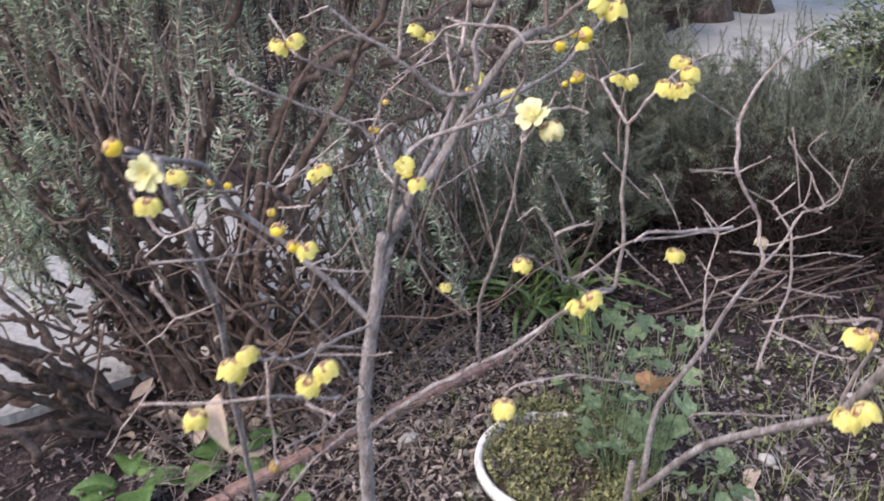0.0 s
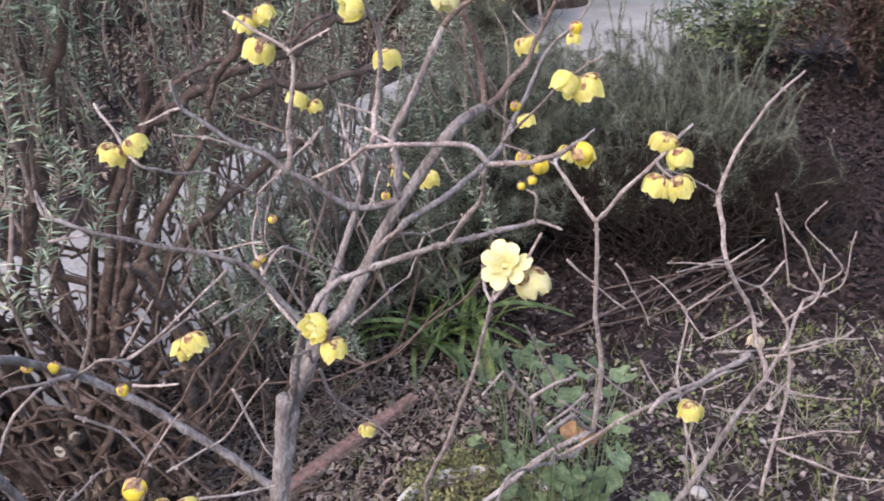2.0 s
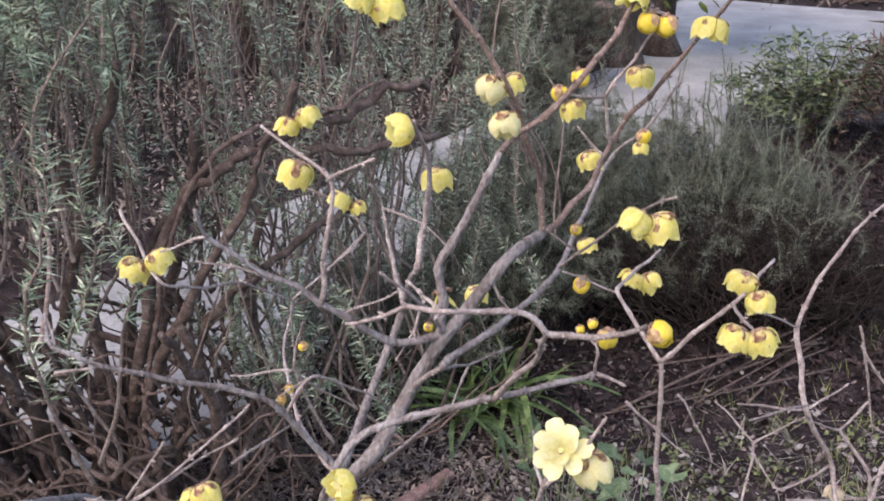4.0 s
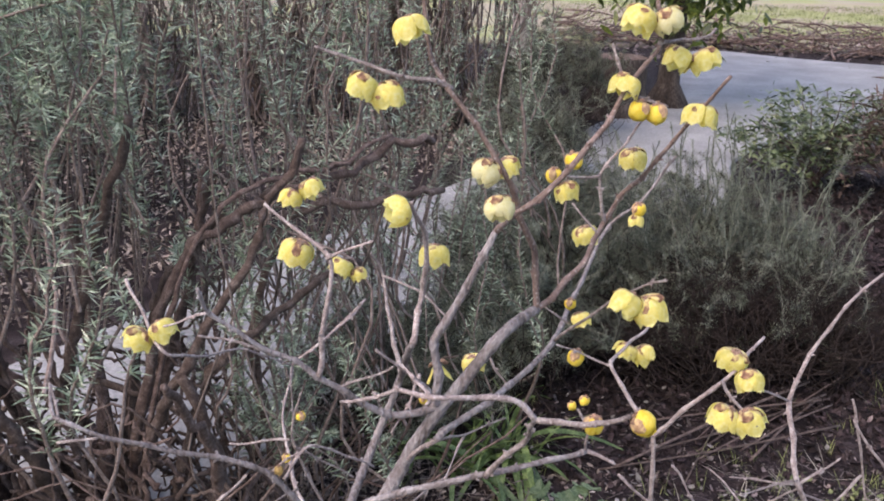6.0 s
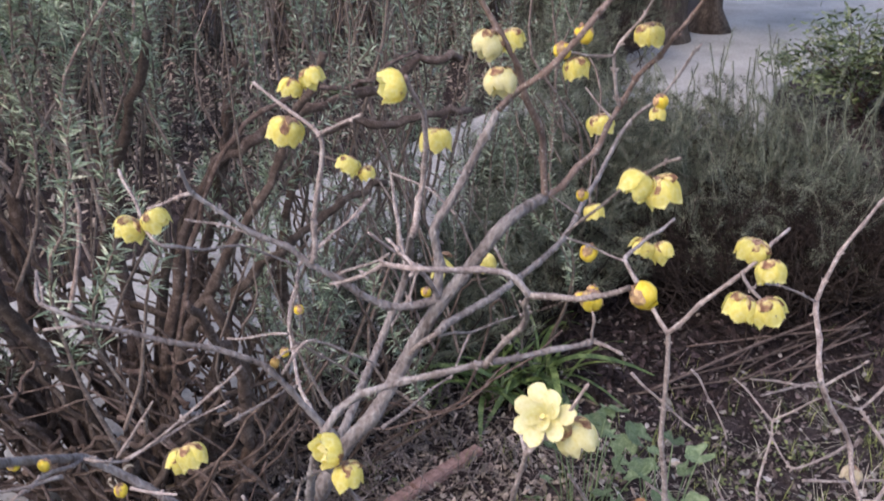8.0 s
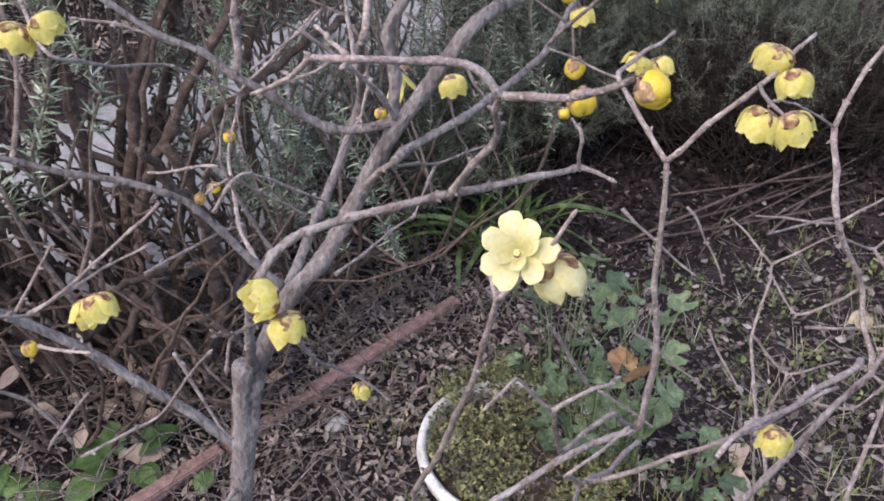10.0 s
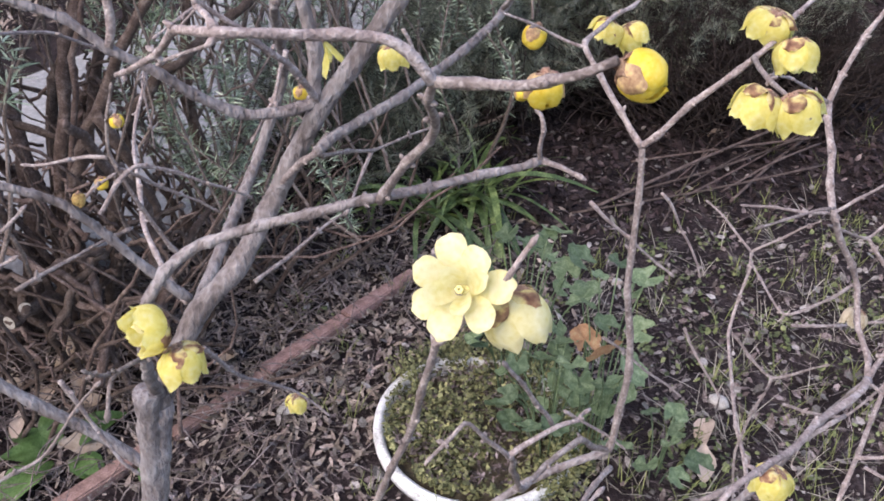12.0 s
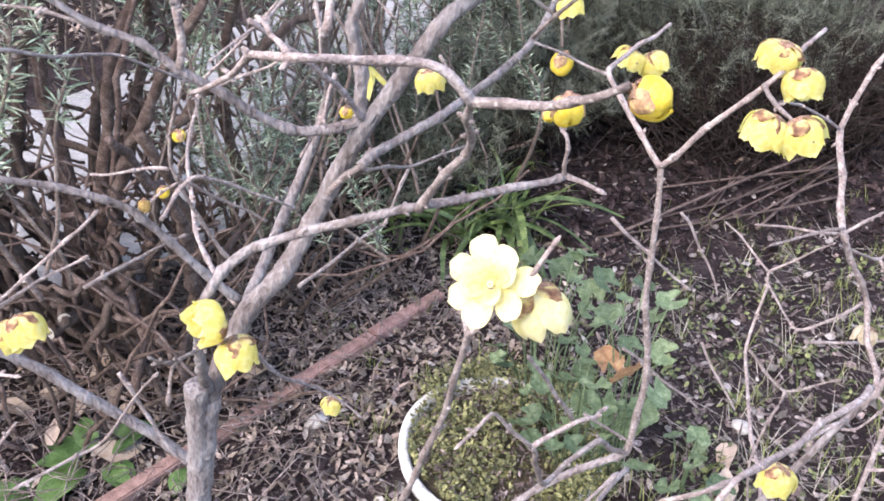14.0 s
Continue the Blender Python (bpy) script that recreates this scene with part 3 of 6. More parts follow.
limb("twig", 1.6, 1, [(0.186, 0.97, 1.2), (0.216, 0.985, 1.201), (0.234, 1, 1.206)])
limb("twig", 1.6, 1, [(0.16, 0.945, 1.174), (0.154, 0.96, 1.197)])
limb("twig", 1.6, 1.1, [(0.162, 0.945, 1.172), (0.172, 0.945, 1.167), (0.186, 0.945, 1.163)])
limb("branch", 3.4, 1.6, [(0.116, 0.963, 1.012), (0.111, 0.963, 1.056), (0.083, 0.935, 1.119), (0.049, 0.945, 1.171), (0.036, 0.96, 1.191), (0.03, 0.97, 1.236), (0.028, 0.97, 1.257)])
limb("twig", 2, 1.2, [(0.049, 0.945, 1.171), (0.012, 0.935, 1.181), (-0.033, 0.932, 1.196)])
limb("branch", 3.2, 1.5, [(0.116, 0.963, 1.012), (0.138, 0.979, 1.025), (0.157, 0.994, 1.039), (0.172, 1.01, 1.063), (0.185, 1, 1.093), (0.208, 0.985, 1.128), (0.23, 0.95, 1.182)])
limb("twig", 1.6, 0.9, [(0.172, 1.01, 1.063), (0.163, 1, 1.101), (0.177, 0.99, 1.133), (0.184, 0.98, 1.147)])
limb("twig", 1.4, 0.8, [(0.163, 1, 1.101), (0.142, 0.985, 1.104), (0.119, 0.97, 1.11)])
limb("twig", 1.3, 0.8, [(0.17, 1.02, 1.051), (0.153, 1.03, 1.069)])
limb("branch", 3.4, 1.6, [(0.043, 0.914, 0.935), (0.093, 0.96, 0.948), (0.14, 1.01, 0.961), (0.183, 1.104, 0.981), (0.219, 1.178, 1.005), (0.243, 1.16, 1.035), (0.269, 1.15, 1.081)])
limb("branch", 2.6, 2.2, [(0.022, 0.94, 0.901), (0.043, 0.914, 0.935)])
limb("twig", 1.5, 0.9, [(0.139, 1, 0.97), (0.165, 0.94, 1.028), (0.18, 0.885, 1.065)])
limb("twig", 1.1, 0.7, [(0.149, 1, 0.984), (0.124, 1, 1.002)])
limb("branch", 2.6, 1.7, [(0.07, 0.849, 0.949), (0.086, 0.81, 0.999), (0.082, 0.768, 1.036)])
limb("branch", 2, 1.5, [(0.082, 0.768, 1.036), (0.104, 0.755, 1.041), (0.122, 0.742, 1.053)])
limb("branch", 2, 1.1, [(0.082, 0.768, 1.036), (0.076, 0.767, 1.043), (0.069, 0.766, 1.047), (0.05, 0.765, 1.049), (0.028, 0.763, 1.053), (0.007, 0.802, 1.031), (-0.018, 0.841, 1.006)])
limb("twig", 1.2, 0.8, [(0.028, 0.763, 1.053), (0.016, 0.8, 1.05)])
limb("branch", 4.4, 2.2, [(-0.049, 0.916, 0.781), (-0.031, 0.853, 0.891), (-0.003, 0.864, 0.922), (0.07, 0.849, 0.949), (0.136, 0.866, 0.956)])
limb("twig", 1.6, 1, [(0.136, 0.866, 0.956), (0.15, 0.858, 0.953)])
limb("twig", 1.2, 0.8, [(0.136, 0.866, 0.956), (0.131, 0.86, 0.979), (0.137, 0.9, 0.966)])
limb("branch", 2.4, 1.2, [(0.045, 0.93, 0.952), (0.034, 0.9, 0.985), (0.018, 0.88, 1.007), (0.002, 0.87, 1.025)])
limb("branch", 3.8, 1.4, [(0.045, 0.93, 0.952), (0.015, 0.921, 0.951), (-0.008, 0.911, 0.967), (-0.037, 0.901, 0.992), (-0.071, 0.892, 1.017), (-0.099, 0.882, 1.044), (-0.102, 0.87, 1.065)])
limb("twig", 1.2, 0.8, [(-0.099, 0.882, 1.044), (-0.126, 0.89, 1.032)])
limb("twig", 1.2, 0.8, [(-0.061, 0.895, 1.009), (-0.083, 0.898, 1.014), (-0.107, 0.9, 1.02)])
limb("twig", 1.2, 0.8, [(-0.023, 0.91, 0.977), (-0.008, 0.905, 0.986), (0.011, 0.9, 0.997)])
limb("branch", 2.6, 1.2, [(-0.035, 0.9, 0.992), (-0.031, 0.9, 1.029), (-0.029, 0.904, 1.071), (-0.072, 0.951, 1.092)])
limb("twig", 1.2, 0.8, [(-0.029, 0.904, 1.071), (-0.002, 0.876, 1.092)])
limb("twig", 1.5, 1, [(-0.186, 1.018, 1.012), (-0.144, 0.959, 0.977), (-0.109, 1.05, 0.936), (-0.075, 1.118, 0.889)])
limb("twig", 1.3, 0.8, [(-0.075, 1.118, 0.889), (-0.044, 1.1, 0.923), (-0.013, 1.1, 0.957)])
limb("branch", 1.3, 2.2, [(-0.075, 1.118, 0.889), (-0.081, 1.08, 0.855), (-0.064, 1, 0.841), (-0.029, 0.93, 0.838)])
limb("twig", 1, 0.7, [(-0.075, 1.118, 0.889), (-0.073, 1.1, 0.88), (-0.074, 1.1, 0.84)])
limb("twig", 1.2, 0.8, [(-0.194, 0.88, 0.975), (-0.208, 0.909, 0.981)])
limb("branch", 3.4, 1.4, [(-0.026, 0.925, 0.845), (-0.048, 0.917, 0.877), (-0.07, 0.908, 0.913), (-0.099, 0.9, 0.93), (-0.134, 0.888, 0.945), (-0.165, 0.876, 0.963), (-0.194, 0.877, 0.976), (-0.208, 0.909, 0.981)])
limb("twig", 1.2, 0.9, [(-0.197, 0.88, 0.956), (-0.174, 0.88, 0.959)])
limb("twig", 1.5, 0.9, [(-0.063, 0.93, 0.894), (-0.044, 0.95, 0.911), (-0.001, 1, 0.859)])
limb("branch", 5.5, 3.6, [(-0.075, 0.98, 0.648), (-0.171, 0.983, 0.744), (-0.226, 0.97, 0.794), (-0.216, 0.82, 0.901), (-0.235, 0.76, 0.928), (-0.248, 0.72, 0.951)])
limb("twig", 1.6, 1, [(-0.226, 0.97, 0.794), (-0.176, 0.87, 0.867), (-0.16, 0.88, 0.86), (-0.125, 0.89, 0.883), (-0.086, 0.9, 0.916)])
limb("twig", 1.4, 0.8, [(-0.161, 0.87, 0.869), (-0.135, 0.87, 0.909)])
limb("twig", 1.4, 0.9, [(-0.159, 0.88, 0.837), (-0.125, 0.86, 0.848)])
limb("twig", 2, 1.2, [(-0.226, 0.97, 0.794), (-0.212, 0.85, 0.861), (-0.23, 0.84, 0.846), (-0.242, 0.82, 0.82)])
limb("twig", 1.6, 1, [(-0.193, 0.86, 0.862), (-0.222, 0.83, 0.874), (-0.233, 0.82, 0.871)])
limb("twig", 1.5, 1, [(-0.201, 0.87, 0.821), (-0.175, 0.88, 0.798), (-0.157, 0.88, 0.764)])
limb("twig", 1.2, 0.8, [(-0.16, 0.88, 0.86), (-0.13, 0.89, 0.874), (-0.096, 0.9, 0.89)])
limb("branch", 7.2, 4.4, [(-0.305, 1.26, -0.26), (-0.283, 1.165, 0.111), (-0.267, 1.069, 0.305), (-0.244, 0.94, 0.563), (-0.233, 0.876, 0.692), (-0.227, 0.829, 0.764), (-0.222, 0.778, 0.836), (-0.222, 0.742, 0.899), (-0.228, 0.735, 0.940)])
limb("branch", 2.4, 1.2, [(-0.235, 0.76, 0.928), (-0.237, 0.68, 0.959), (-0.219, 0.62, 0.99)])
limb("branch", 2, 1.1, [(-0.226, 0.8, 0.906), (-0.234, 0.68, 0.928), (-0.202, 0.66, 0.899), (-0.176, 0.66, 0.909)])
limb("twig", 1.2, 0.9, [(-0.202, 0.66, 0.899), (-0.22, 0.66, 0.882)])
limb("branch", 2.2, 1.3, [(-0.07, 0.91, 0.683), (-0.101, 0.8, 0.721), (-0.106, 0.62, 0.811), (-0.121, 0.56, 0.853)])
limb("twig", 1.6, 0.9, [(-0.102, 0.74, 0.744), (-0.032, 0.74, 0.749)])
limb("twig", 1.5, 0.9, [(-0.098, 0.8, 0.728), (-0.118, 0.78, 0.77), (-0.101, 0.76, 0.829)])
limb("twig", 1.2, 0.8, [(-0.101, 0.76, 0.826), (-0.056, 0.78, 0.814)])
limb("branch", 2, 1.2, [(-0.075, 0.7, 0.724), (-0.117, 0.6, 0.791), (-0.217, 0.6, 0.779)])
limb("twig", 1.3, 1, [(-0.12, 0.62, 0.811), (-0.116, 0.6, 0.79), (-0.112, 0.6, 0.727)])
limb("twig", 1.2, 0.8, [(-0.205, 0.6, 0.797), (-0.26, 0.62, 0.715)])
limb("twig", 1.2, 0.9, [(-0.086, 0.6, 0.785), (-0.061, 0.58, 0.788), (-0.058, 0.57, 0.807)])
limb("twig", 1.4, 0.9, [(-0.078, 0.93, 0.541), (-0.118, 0.8, 0.579), (-0.149, 0.76, 0.554)])
limb("branch", 4, 3, [(-0.08, 0.935, 0.52), (-0.008, 0.915, 0.59), (0.077, 0.9, 0.653), (0.15, 0.9, 0.714), (0.202, 0.9, 0.743)])
limb("branch", 3, 2.2, [(0.202, 0.9, 0.743), (0.208, 0.91, 0.789), (0.206, 0.927, 0.849), (0.208, 0.95, 0.915)])
limb("branch", 2.4, 1.5, [(0.208, 0.95, 0.915), (0.193, 0.97, 0.933), (0.184, 0.996, 0.95), (0.206, 1.03, 0.952), (0.241, 1.075, 0.952)])
limb("twig", 1.1, 0.8, [(0.184, 0.996, 0.95), (0.167, 1, 0.956), (0.141, 0.99, 0.97)])
limb("branch", 2.2, 1.3, [(0.208, 0.95, 0.915), (0.243, 0.923, 0.975), (0.288, 0.965, 0.989)])
limb("twig", 1.6, 1, [(0.243, 0.923, 0.975), (0.242, 0.9, 0.976), (0.243, 0.866, 0.975)])
limb("twig", 1.1, 0.8, [(0.351, 1.032, 0.898), (0.312, 1, 0.925), (0.257, 0.93, 0.963)])
limb("branch", 2.6, 1.4, [(0.351, 1.032, 0.898), (0.383, 1.05, 0.956), (0.448, 1.086, 0.997)])
limb("branch", 3, 2.4, [(0.351, 1.032, 0.898), (0.34, 0.975, 0.854), (0.375, 0.982, 0.795), (0.37, 0.931, 0.759)])
limb("twig", 1.3, 0.8, [(0.34, 0.975, 0.854), (0.293, 0.989, 0.852)])
limb("twig", 1.3, 0.8, [(0.34, 0.975, 0.854), (0.375, 0.984, 0.87)])
limb("branch", 6, 3, [(0.276, 0.965, 0.423), (0.281, 0.955, 0.554), (0.314, 0.94, 0.629), (0.34, 0.93, 0.704), (0.37, 0.931, 0.759)])
limb("branch", 2, 1.3, [(0.325, 0.94, 0.641), (0.354, 1.077, 0.67), (0.369, 1.105, 0.733)])
limb("twig", 1.3, 0.8, [(0.369, 1.105, 0.733), (0.341, 1.139, 0.758)])
limb("twig", 1.3, 0.8, [(0.369, 1.105, 0.733), (0.401, 1.082, 0.775)])
limb("branch", 2.4, 1.4, [(0.37, 0.931, 0.759), (0.391, 0.95, 0.774), (0.425, 0.98, 0.807), (0.462, 1.014, 0.805), (0.41, 1.03, 0.881)])
limb("twig", 1.3, 0.8, [(0.462, 1.014, 0.805), (0.469, 1, 0.829), (0.424, 1, 0.874), (0.439, 1, 0.896)])
limb("twig", 1.3, 0.8, [(0.425, 0.98, 0.807), (0.458, 0.98, 0.822), (0.476, 1, 0.863)])
limb("twig", 1.3, 0.8, [(0.37, 0.931, 0.759), (0.371, 0.88, 0.778)])
limb("twig", 1.5, 0.9, [(0.36, 0.92, 0.79), (0.391, 0.9, 0.807), (0.422, 0.9, 0.821)])
limb("twig", 1.4, 0.8, [(0.376, 0.93, 0.817), (0.402, 0.93, 0.837), (0.405, 0.93, 0.869)])
limb("twig", 1.3, 0.8, [(0.375, 0.982, 0.795), (0.329, 0.97, 0.783), (0.324, 1.02, 0.786)])
limb("twig", 1.2, 0.8, [(0.337, 0.97, 0.861), (0.285, 0.95, 0.863)])
limb("branch", 2.2, 1.6, [(0.202, 0.9, 0.743), (0.174, 0.88, 0.774), (0.14, 0.85, 0.774), (0.122, 0.809, 0.845)])
limb("twig", 1.6, 1, [(0.122, 0.809, 0.845), (0.142, 0.82, 0.852), (0.16, 0.83, 0.848)])
limb("twig", 1.4, 0.9, [(0.142, 0.82, 0.852), (0.113, 0.79, 0.915)])
limb("twig", 1.4, 0.9, [(0.122, 0.809, 0.845), (0.101, 0.8, 0.877), (0.087, 0.79, 0.868)])
limb("branch", 1.9, 1.2, [(0.197, 0.88, 0.751), (0.147, 0.809, 0.792), (0.19, 0.77, 0.856), (0.278, 0.823, 0.845)])
limb("twig", 1.3, 0.8, [(0.147, 0.809, 0.792), (0.116, 0.74, 0.873), (0.145, 0.76, 0.879)])
limb("twig", 1.5, 0.9, [(0.147, 0.809, 0.792), (0.087, 0.7, 0.871), (0.074, 0.68, 0.872)])
limb("branch", 2.8, 1.6, [(0.057, 0.88, 0.657), (0.054, 0.84, 0.76), (0.063, 0.82, 0.799), (0.078, 0.79, 0.88), (0.083, 0.765, 0.943), (0.09, 0.754, 0.978)])
limb("twig", 1.4, 0.9, [(0.084, 0.76, 0.952), (0.108, 0.748, 0.998)])
limb("twig", 1.3, 0.9, [(0.084, 0.762, 0.95), (0.088, 0.813, 0.949)])
limb("twig", 1.5, 0.9, [(0.086, 0.8, 0.707), (0.114, 0.68, 0.826), (0.129, 0.63, 0.869)])
limb("twig", 1.4, 0.9, [(0.067, 0.66, 0.747), (0.079, 0.63, 0.785), (0.128, 0.66, 0.781), (0.189, 0.7, 0.749)])
limb("branch", 6.5, 4.5, [(0.273, 0.95, 0.426), (0.304, 0.82, 0.595), (0.319, 0.66, 0.736), (0.326, 0.6, 0.788), (0.328, 0.55, 0.86), (0.331, 0.52, 0.904)])
limb("twig", 2, 1.2, [(0.326, 0.6, 0.787), (0.332, 0.58, 0.883), (0.298, 0.58, 0.882)])
limb("twig", 1.6, 1, [(0.304, 0.82, 0.595), (0.28, 0.8, 0.649), (0.382, 0.82, 0.637)])
limb("branch", 2.2, 1.4, [(0.304, 0.85, 0.84), (0.244, 0.8, 0.856), (0.204, 0.77, 0.865), (0.19, 0.76, 0.861)])
limb("twig", 1.6, 1, [(-0.028, 0.9, 0.833), (-0.029, 0.86, 0.869), (-0.039, 0.83, 0.881), (-0.041, 0.82, 0.869)])
limb("twig", 1.2, 0.8, [(-0.039, 0.83, 0.881), (-0.045, 0.82, 0.892)])
limb("twig", 1.8, 0.9, [(-0.024, 0.93, 0.806), (-0.013, 0.97, 0.746), (0.013, 1, 0.705), (0.035, 1, 0.682)])
limb("twig", 1.4, 0.8, [(0.041, 0.93, 0.925), (0.07, 0.98, 0.899), (0.102, 1, 0.901)])
limb("twig", 1.3, 0.8, [(0.07, 0.98, 0.899), (0.056, 0.97, 0.868)])
limb("twig", 1.4, 0.8, [(0.087, 1, 0.959), (0.103, 1, 0.933)])
limb("twig", 1.4, 0.8, [(0.032, 0.93, 0.977), (0.027, 0.93, 0.955), (0.014, 0.93, 0.934)])
limb("twig", 1.6, 0.9, [(-0.032, 0.95, 0.852), (-0.053, 0.95, 0.898), (-0.059, 0.95, 0.917), (-0.052, 0.95, 0.95)])
limb("twig", 1.3, 0.8, [(-0.057, 0.95, 0.908), (-0.017, 0.98, 0.863)])
limb("twig", 1.3, 0.8, [(-0.06, 0.95, 0.914), (-0.103, 0.96, 0.905)])
limb("twig", 1.2, 0.8, [(-0.072, 0.93, 0.9), (-0.054, 0.93, 0.915)])
limb("twig", 1.4, 0.8, [(-0.099, 0.9, 0.872), (-0.073, 0.93, 0.873), (-0.058, 0.95, 0.871)])
limb("twig", 1.6, 0.9, [(-0.091, 0.9, 0.814), (-0.081, 0.9, 0.781), (-0.065, 0.9, 0.744)])
limb("twig", 1.6, 0.8, [(0.004, 0.95, 0.835), (0.038, 0.97, 0.854), (0.054, 0.98, 0.859)])
limb("twig", 1.3, 0.8, [(0.185, 0.95, 0.882), (0.213, 0.95, 0.855), (0.238, 0.95, 0.832)])
limb("twig", 1.3, 0.8, [(0.264, 1.05, 0.824), (0.291, 1.05, 0.784), (0.304, 1.05, 0.754)])
limb("twig", 1.5, 0.9, [(0.424, 1.06, 0.884), (0.433, 1.05, 0.84), (0.446, 1.04, 0.792), (0.464, 1.03, 0.787)])
limb("twig", 1.5, 0.9, [(0.428, 1.03, 0.825), (0.4, 1.02, 0.804), (0.358, 1, 0.828)])
limb("branch", 2.2, 1.6, [(0.386, 0.93, 0.625), (0.402, 0.95, 0.668), (0.425, 0.98, 0.706), (0.422, 1, 0.773), (0.4, 1.02, 0.804)])
limb("twig", 1.4, 0.8, [(0.354, 1, 0.746), (0.423, 1.007, 0.74), (0.474, 1.013, 0.743), (0.52, 1.02, 0.735)])
limb("twig", 1.4, 0.8, [(0.383, 0.93, 0.69), (0.417, 0.915, 0.708), (0.449, 0.9, 0.715)])
limb("twig", 1.5, 0.8, [(0.393, 0.93, 0.68), (0.44, 0.9, 0.67), (0.469, 0.88, 0.674)])
limb("twig", 1.2, 0.8, [(0.44, 0.9, 0.67), (0.428, 0.88, 0.63)])
limb("twig", 1.3, 0.8, [(0.409, 0.96, 0.72), (0.471, 0.95, 0.714)])
limb("twig", 1.3, 0.8, [(0.34, 0.96, 0.712), (0.378, 0.95, 0.709), (0.41, 0.96, 0.733)])
limb("twig", 1.4, 0.8, [(0.315, 1, 0.739), (0.339, 0.98, 0.718), (0.367, 0.97, 0.736)])
limb("twig", 1.3, 0.8, [(0.339, 0.98, 0.718), (0.322, 0.97, 0.659), (0.34, 0.95, 0.554)])
limb("twig", 1.3, 0.8, [(0.288, 1.02, 0.73), (0.315, 1, 0.684)])
limb("twig", 1.3, 0.8, [(0.212, 0.97, 0.768), (0.271, 0.97, 0.715)])
limb("twig", 1.2, 0.8, [(0.172, 0.9, 0.777), (0.209, 0.9, 0.746)])
limb("twig", 1.5, 0.9, [(-0.069, 0.9, 0.592), (-0.085, 0.82, 0.635), (-0.093, 0.72, 0.675), (-0.111, 0.62, 0.724)])
limb("twig", 1.3, 0.8, [(-0.078, 0.8, 0.627), (-0.047, 0.82, 0.607)])
limb("twig", 1.4, 0.8, [(-0.09, 0.72, 0.678), (-0.109, 0.7, 0.73), (-0.088, 0.69, 0.786)])
limb("twig", 1.2, 0.8, [(-0.088, 0.69, 0.786), (-0.051, 0.72, 0.765)])
limb("twig", 1.4, 0.8, [(-0.07, 0.9, 0.589), (-0.097, 0.84, 0.682)])
limb("twig", 1.3, 0.8, [(-0.165, 0.75, 0.746), (-0.12, 0.78, 0.699), (-0.085, 0.82, 0.638)])
limb("twig", 1.4, 0.8, [(-0.219, 0.66, 0.875), (-0.189, 0.68, 0.869), (-0.166, 0.8, 0.824)])
limb("twig", 1.4, 0.8, [(-0.212, 0.64, 0.865), (-0.188, 0.62, 0.847), (-0.159, 0.62, 0.859)])
limb("twig", 1.2, 0.8, [(-0.188, 0.62, 0.847), (-0.211, 0.62, 0.825)])
limb("twig", 1.2, 0.8, [(-0.187, 0.74, 0.833), (-0.173, 0.74, 0.856)])
limb("twig", 1.2, 0.8, [(-0.15, 0.84, 0.796), (-0.123, 0.84, 0.834)])
limb("twig", 1.2, 0.8, [(-0.139, 0.85, 0.779), (-0.1, 0.87, 0.788), (-0.062, 0.87, 0.838)])
blossom("bell", (-0.168, 0.970, 0.984), 1, (-0.52, -0.25, -1.09))
blossom("bell", (-0.149, 0.970, 0.991), 1, (0.52, -0.25, -0.91))
blossom("bell", (-0.069, 1.090, 1.055), 0.85, (-0.50, -0.25, -1.11))
blossom("bell", (-0.052, 1.090, 1.063), 0.95, (0.50, -0.25, -0.89))
blossom("bell", (-0.049, 0.915, 1.071), 1)
blossom("bell", (-0.032, 1.160, 0.968), 1, (-0.51, -0.25, -0.90))
blossom("bell", (-0.015, 1.160, 0.961), 0.8, (0.51, -0.25, -1.10))
blossom("side", (0.014, 0.914, 1.099), 1, (-0.9, -0.2, -0.25))
blossom("bell", (0.042, 0.970, 1.049), 0.95)
blossom("round", (0.078, 0.907, 1.102), 1, (0.12, -0.50, -1.12))
blossom("round", (0.071, 0.935, 1.118), 1, (-0.46, -0.41, -1.03))
blossom("bell", (0.087, 0.945, 1.120), 0.8, (0.46, -0.09, -0.97))
blossom("bell", (0.022, 0.940, 1.207), 1)
blossom("bell", (-0.008, 0.925, 1.174), 1, (-0.52, -0.25, -0.93))
blossom("bell", (0.008, 0.925, 1.169), 1, (0.52, -0.25, -1.07))
blossom("bell", (0.170, 0.965, 1.214), 1.1, (-0.55, -0.25, -0.99))
blossom("round", (0.190, 0.965, 1.213), 1, (0.55, -0.25, -1.01))
blossom("bell", (0.206, 0.990, 1.186), 1, (-0.55, -0.25, -0.99))
blossom("bell", (0.227, 0.990, 1.185), 1.05, (0.55, -0.25, -1.01))
blossom("bell", (0.159, 0.945, 1.174), 0.95, (-0.33, -0.25, -0.80))
blossom("bud", (0.170, 0.945, 1.159), 1.1)
blossom("bud", (0.182, 0.945, 1.157), 1.1)
blossom("bell", (0.220, 0.970, 1.150), 1.1)
blossom("bell", (0.183, 0.990, 1.115), 1)
blossom("bud", (0.121, 0.960, 1.111), 0.9)
blossom("bud", (0.134, 0.960, 1.122), 0.9)
blossom("bell", (0.131, 0.960, 1.100), 0.8, (0.37, -0.25, -1.18))
blossom("bud", (0.237, 1.140, 1.033), 1)
blossom("bell", (0.235, 1.140, 1.022), 0.7, (-0.10, -0.25, -1.25))
blossom("bell", (0.168, 1.050, 1.038), 0.9)
blossom("bell", (0.159, 0.889, 1.046), 1.05, (-0.54, -0.25, -0.95))
blossom("bell", (0.174, 0.889, 1.043), 1.05, (0.54, -0.25, -1.05))
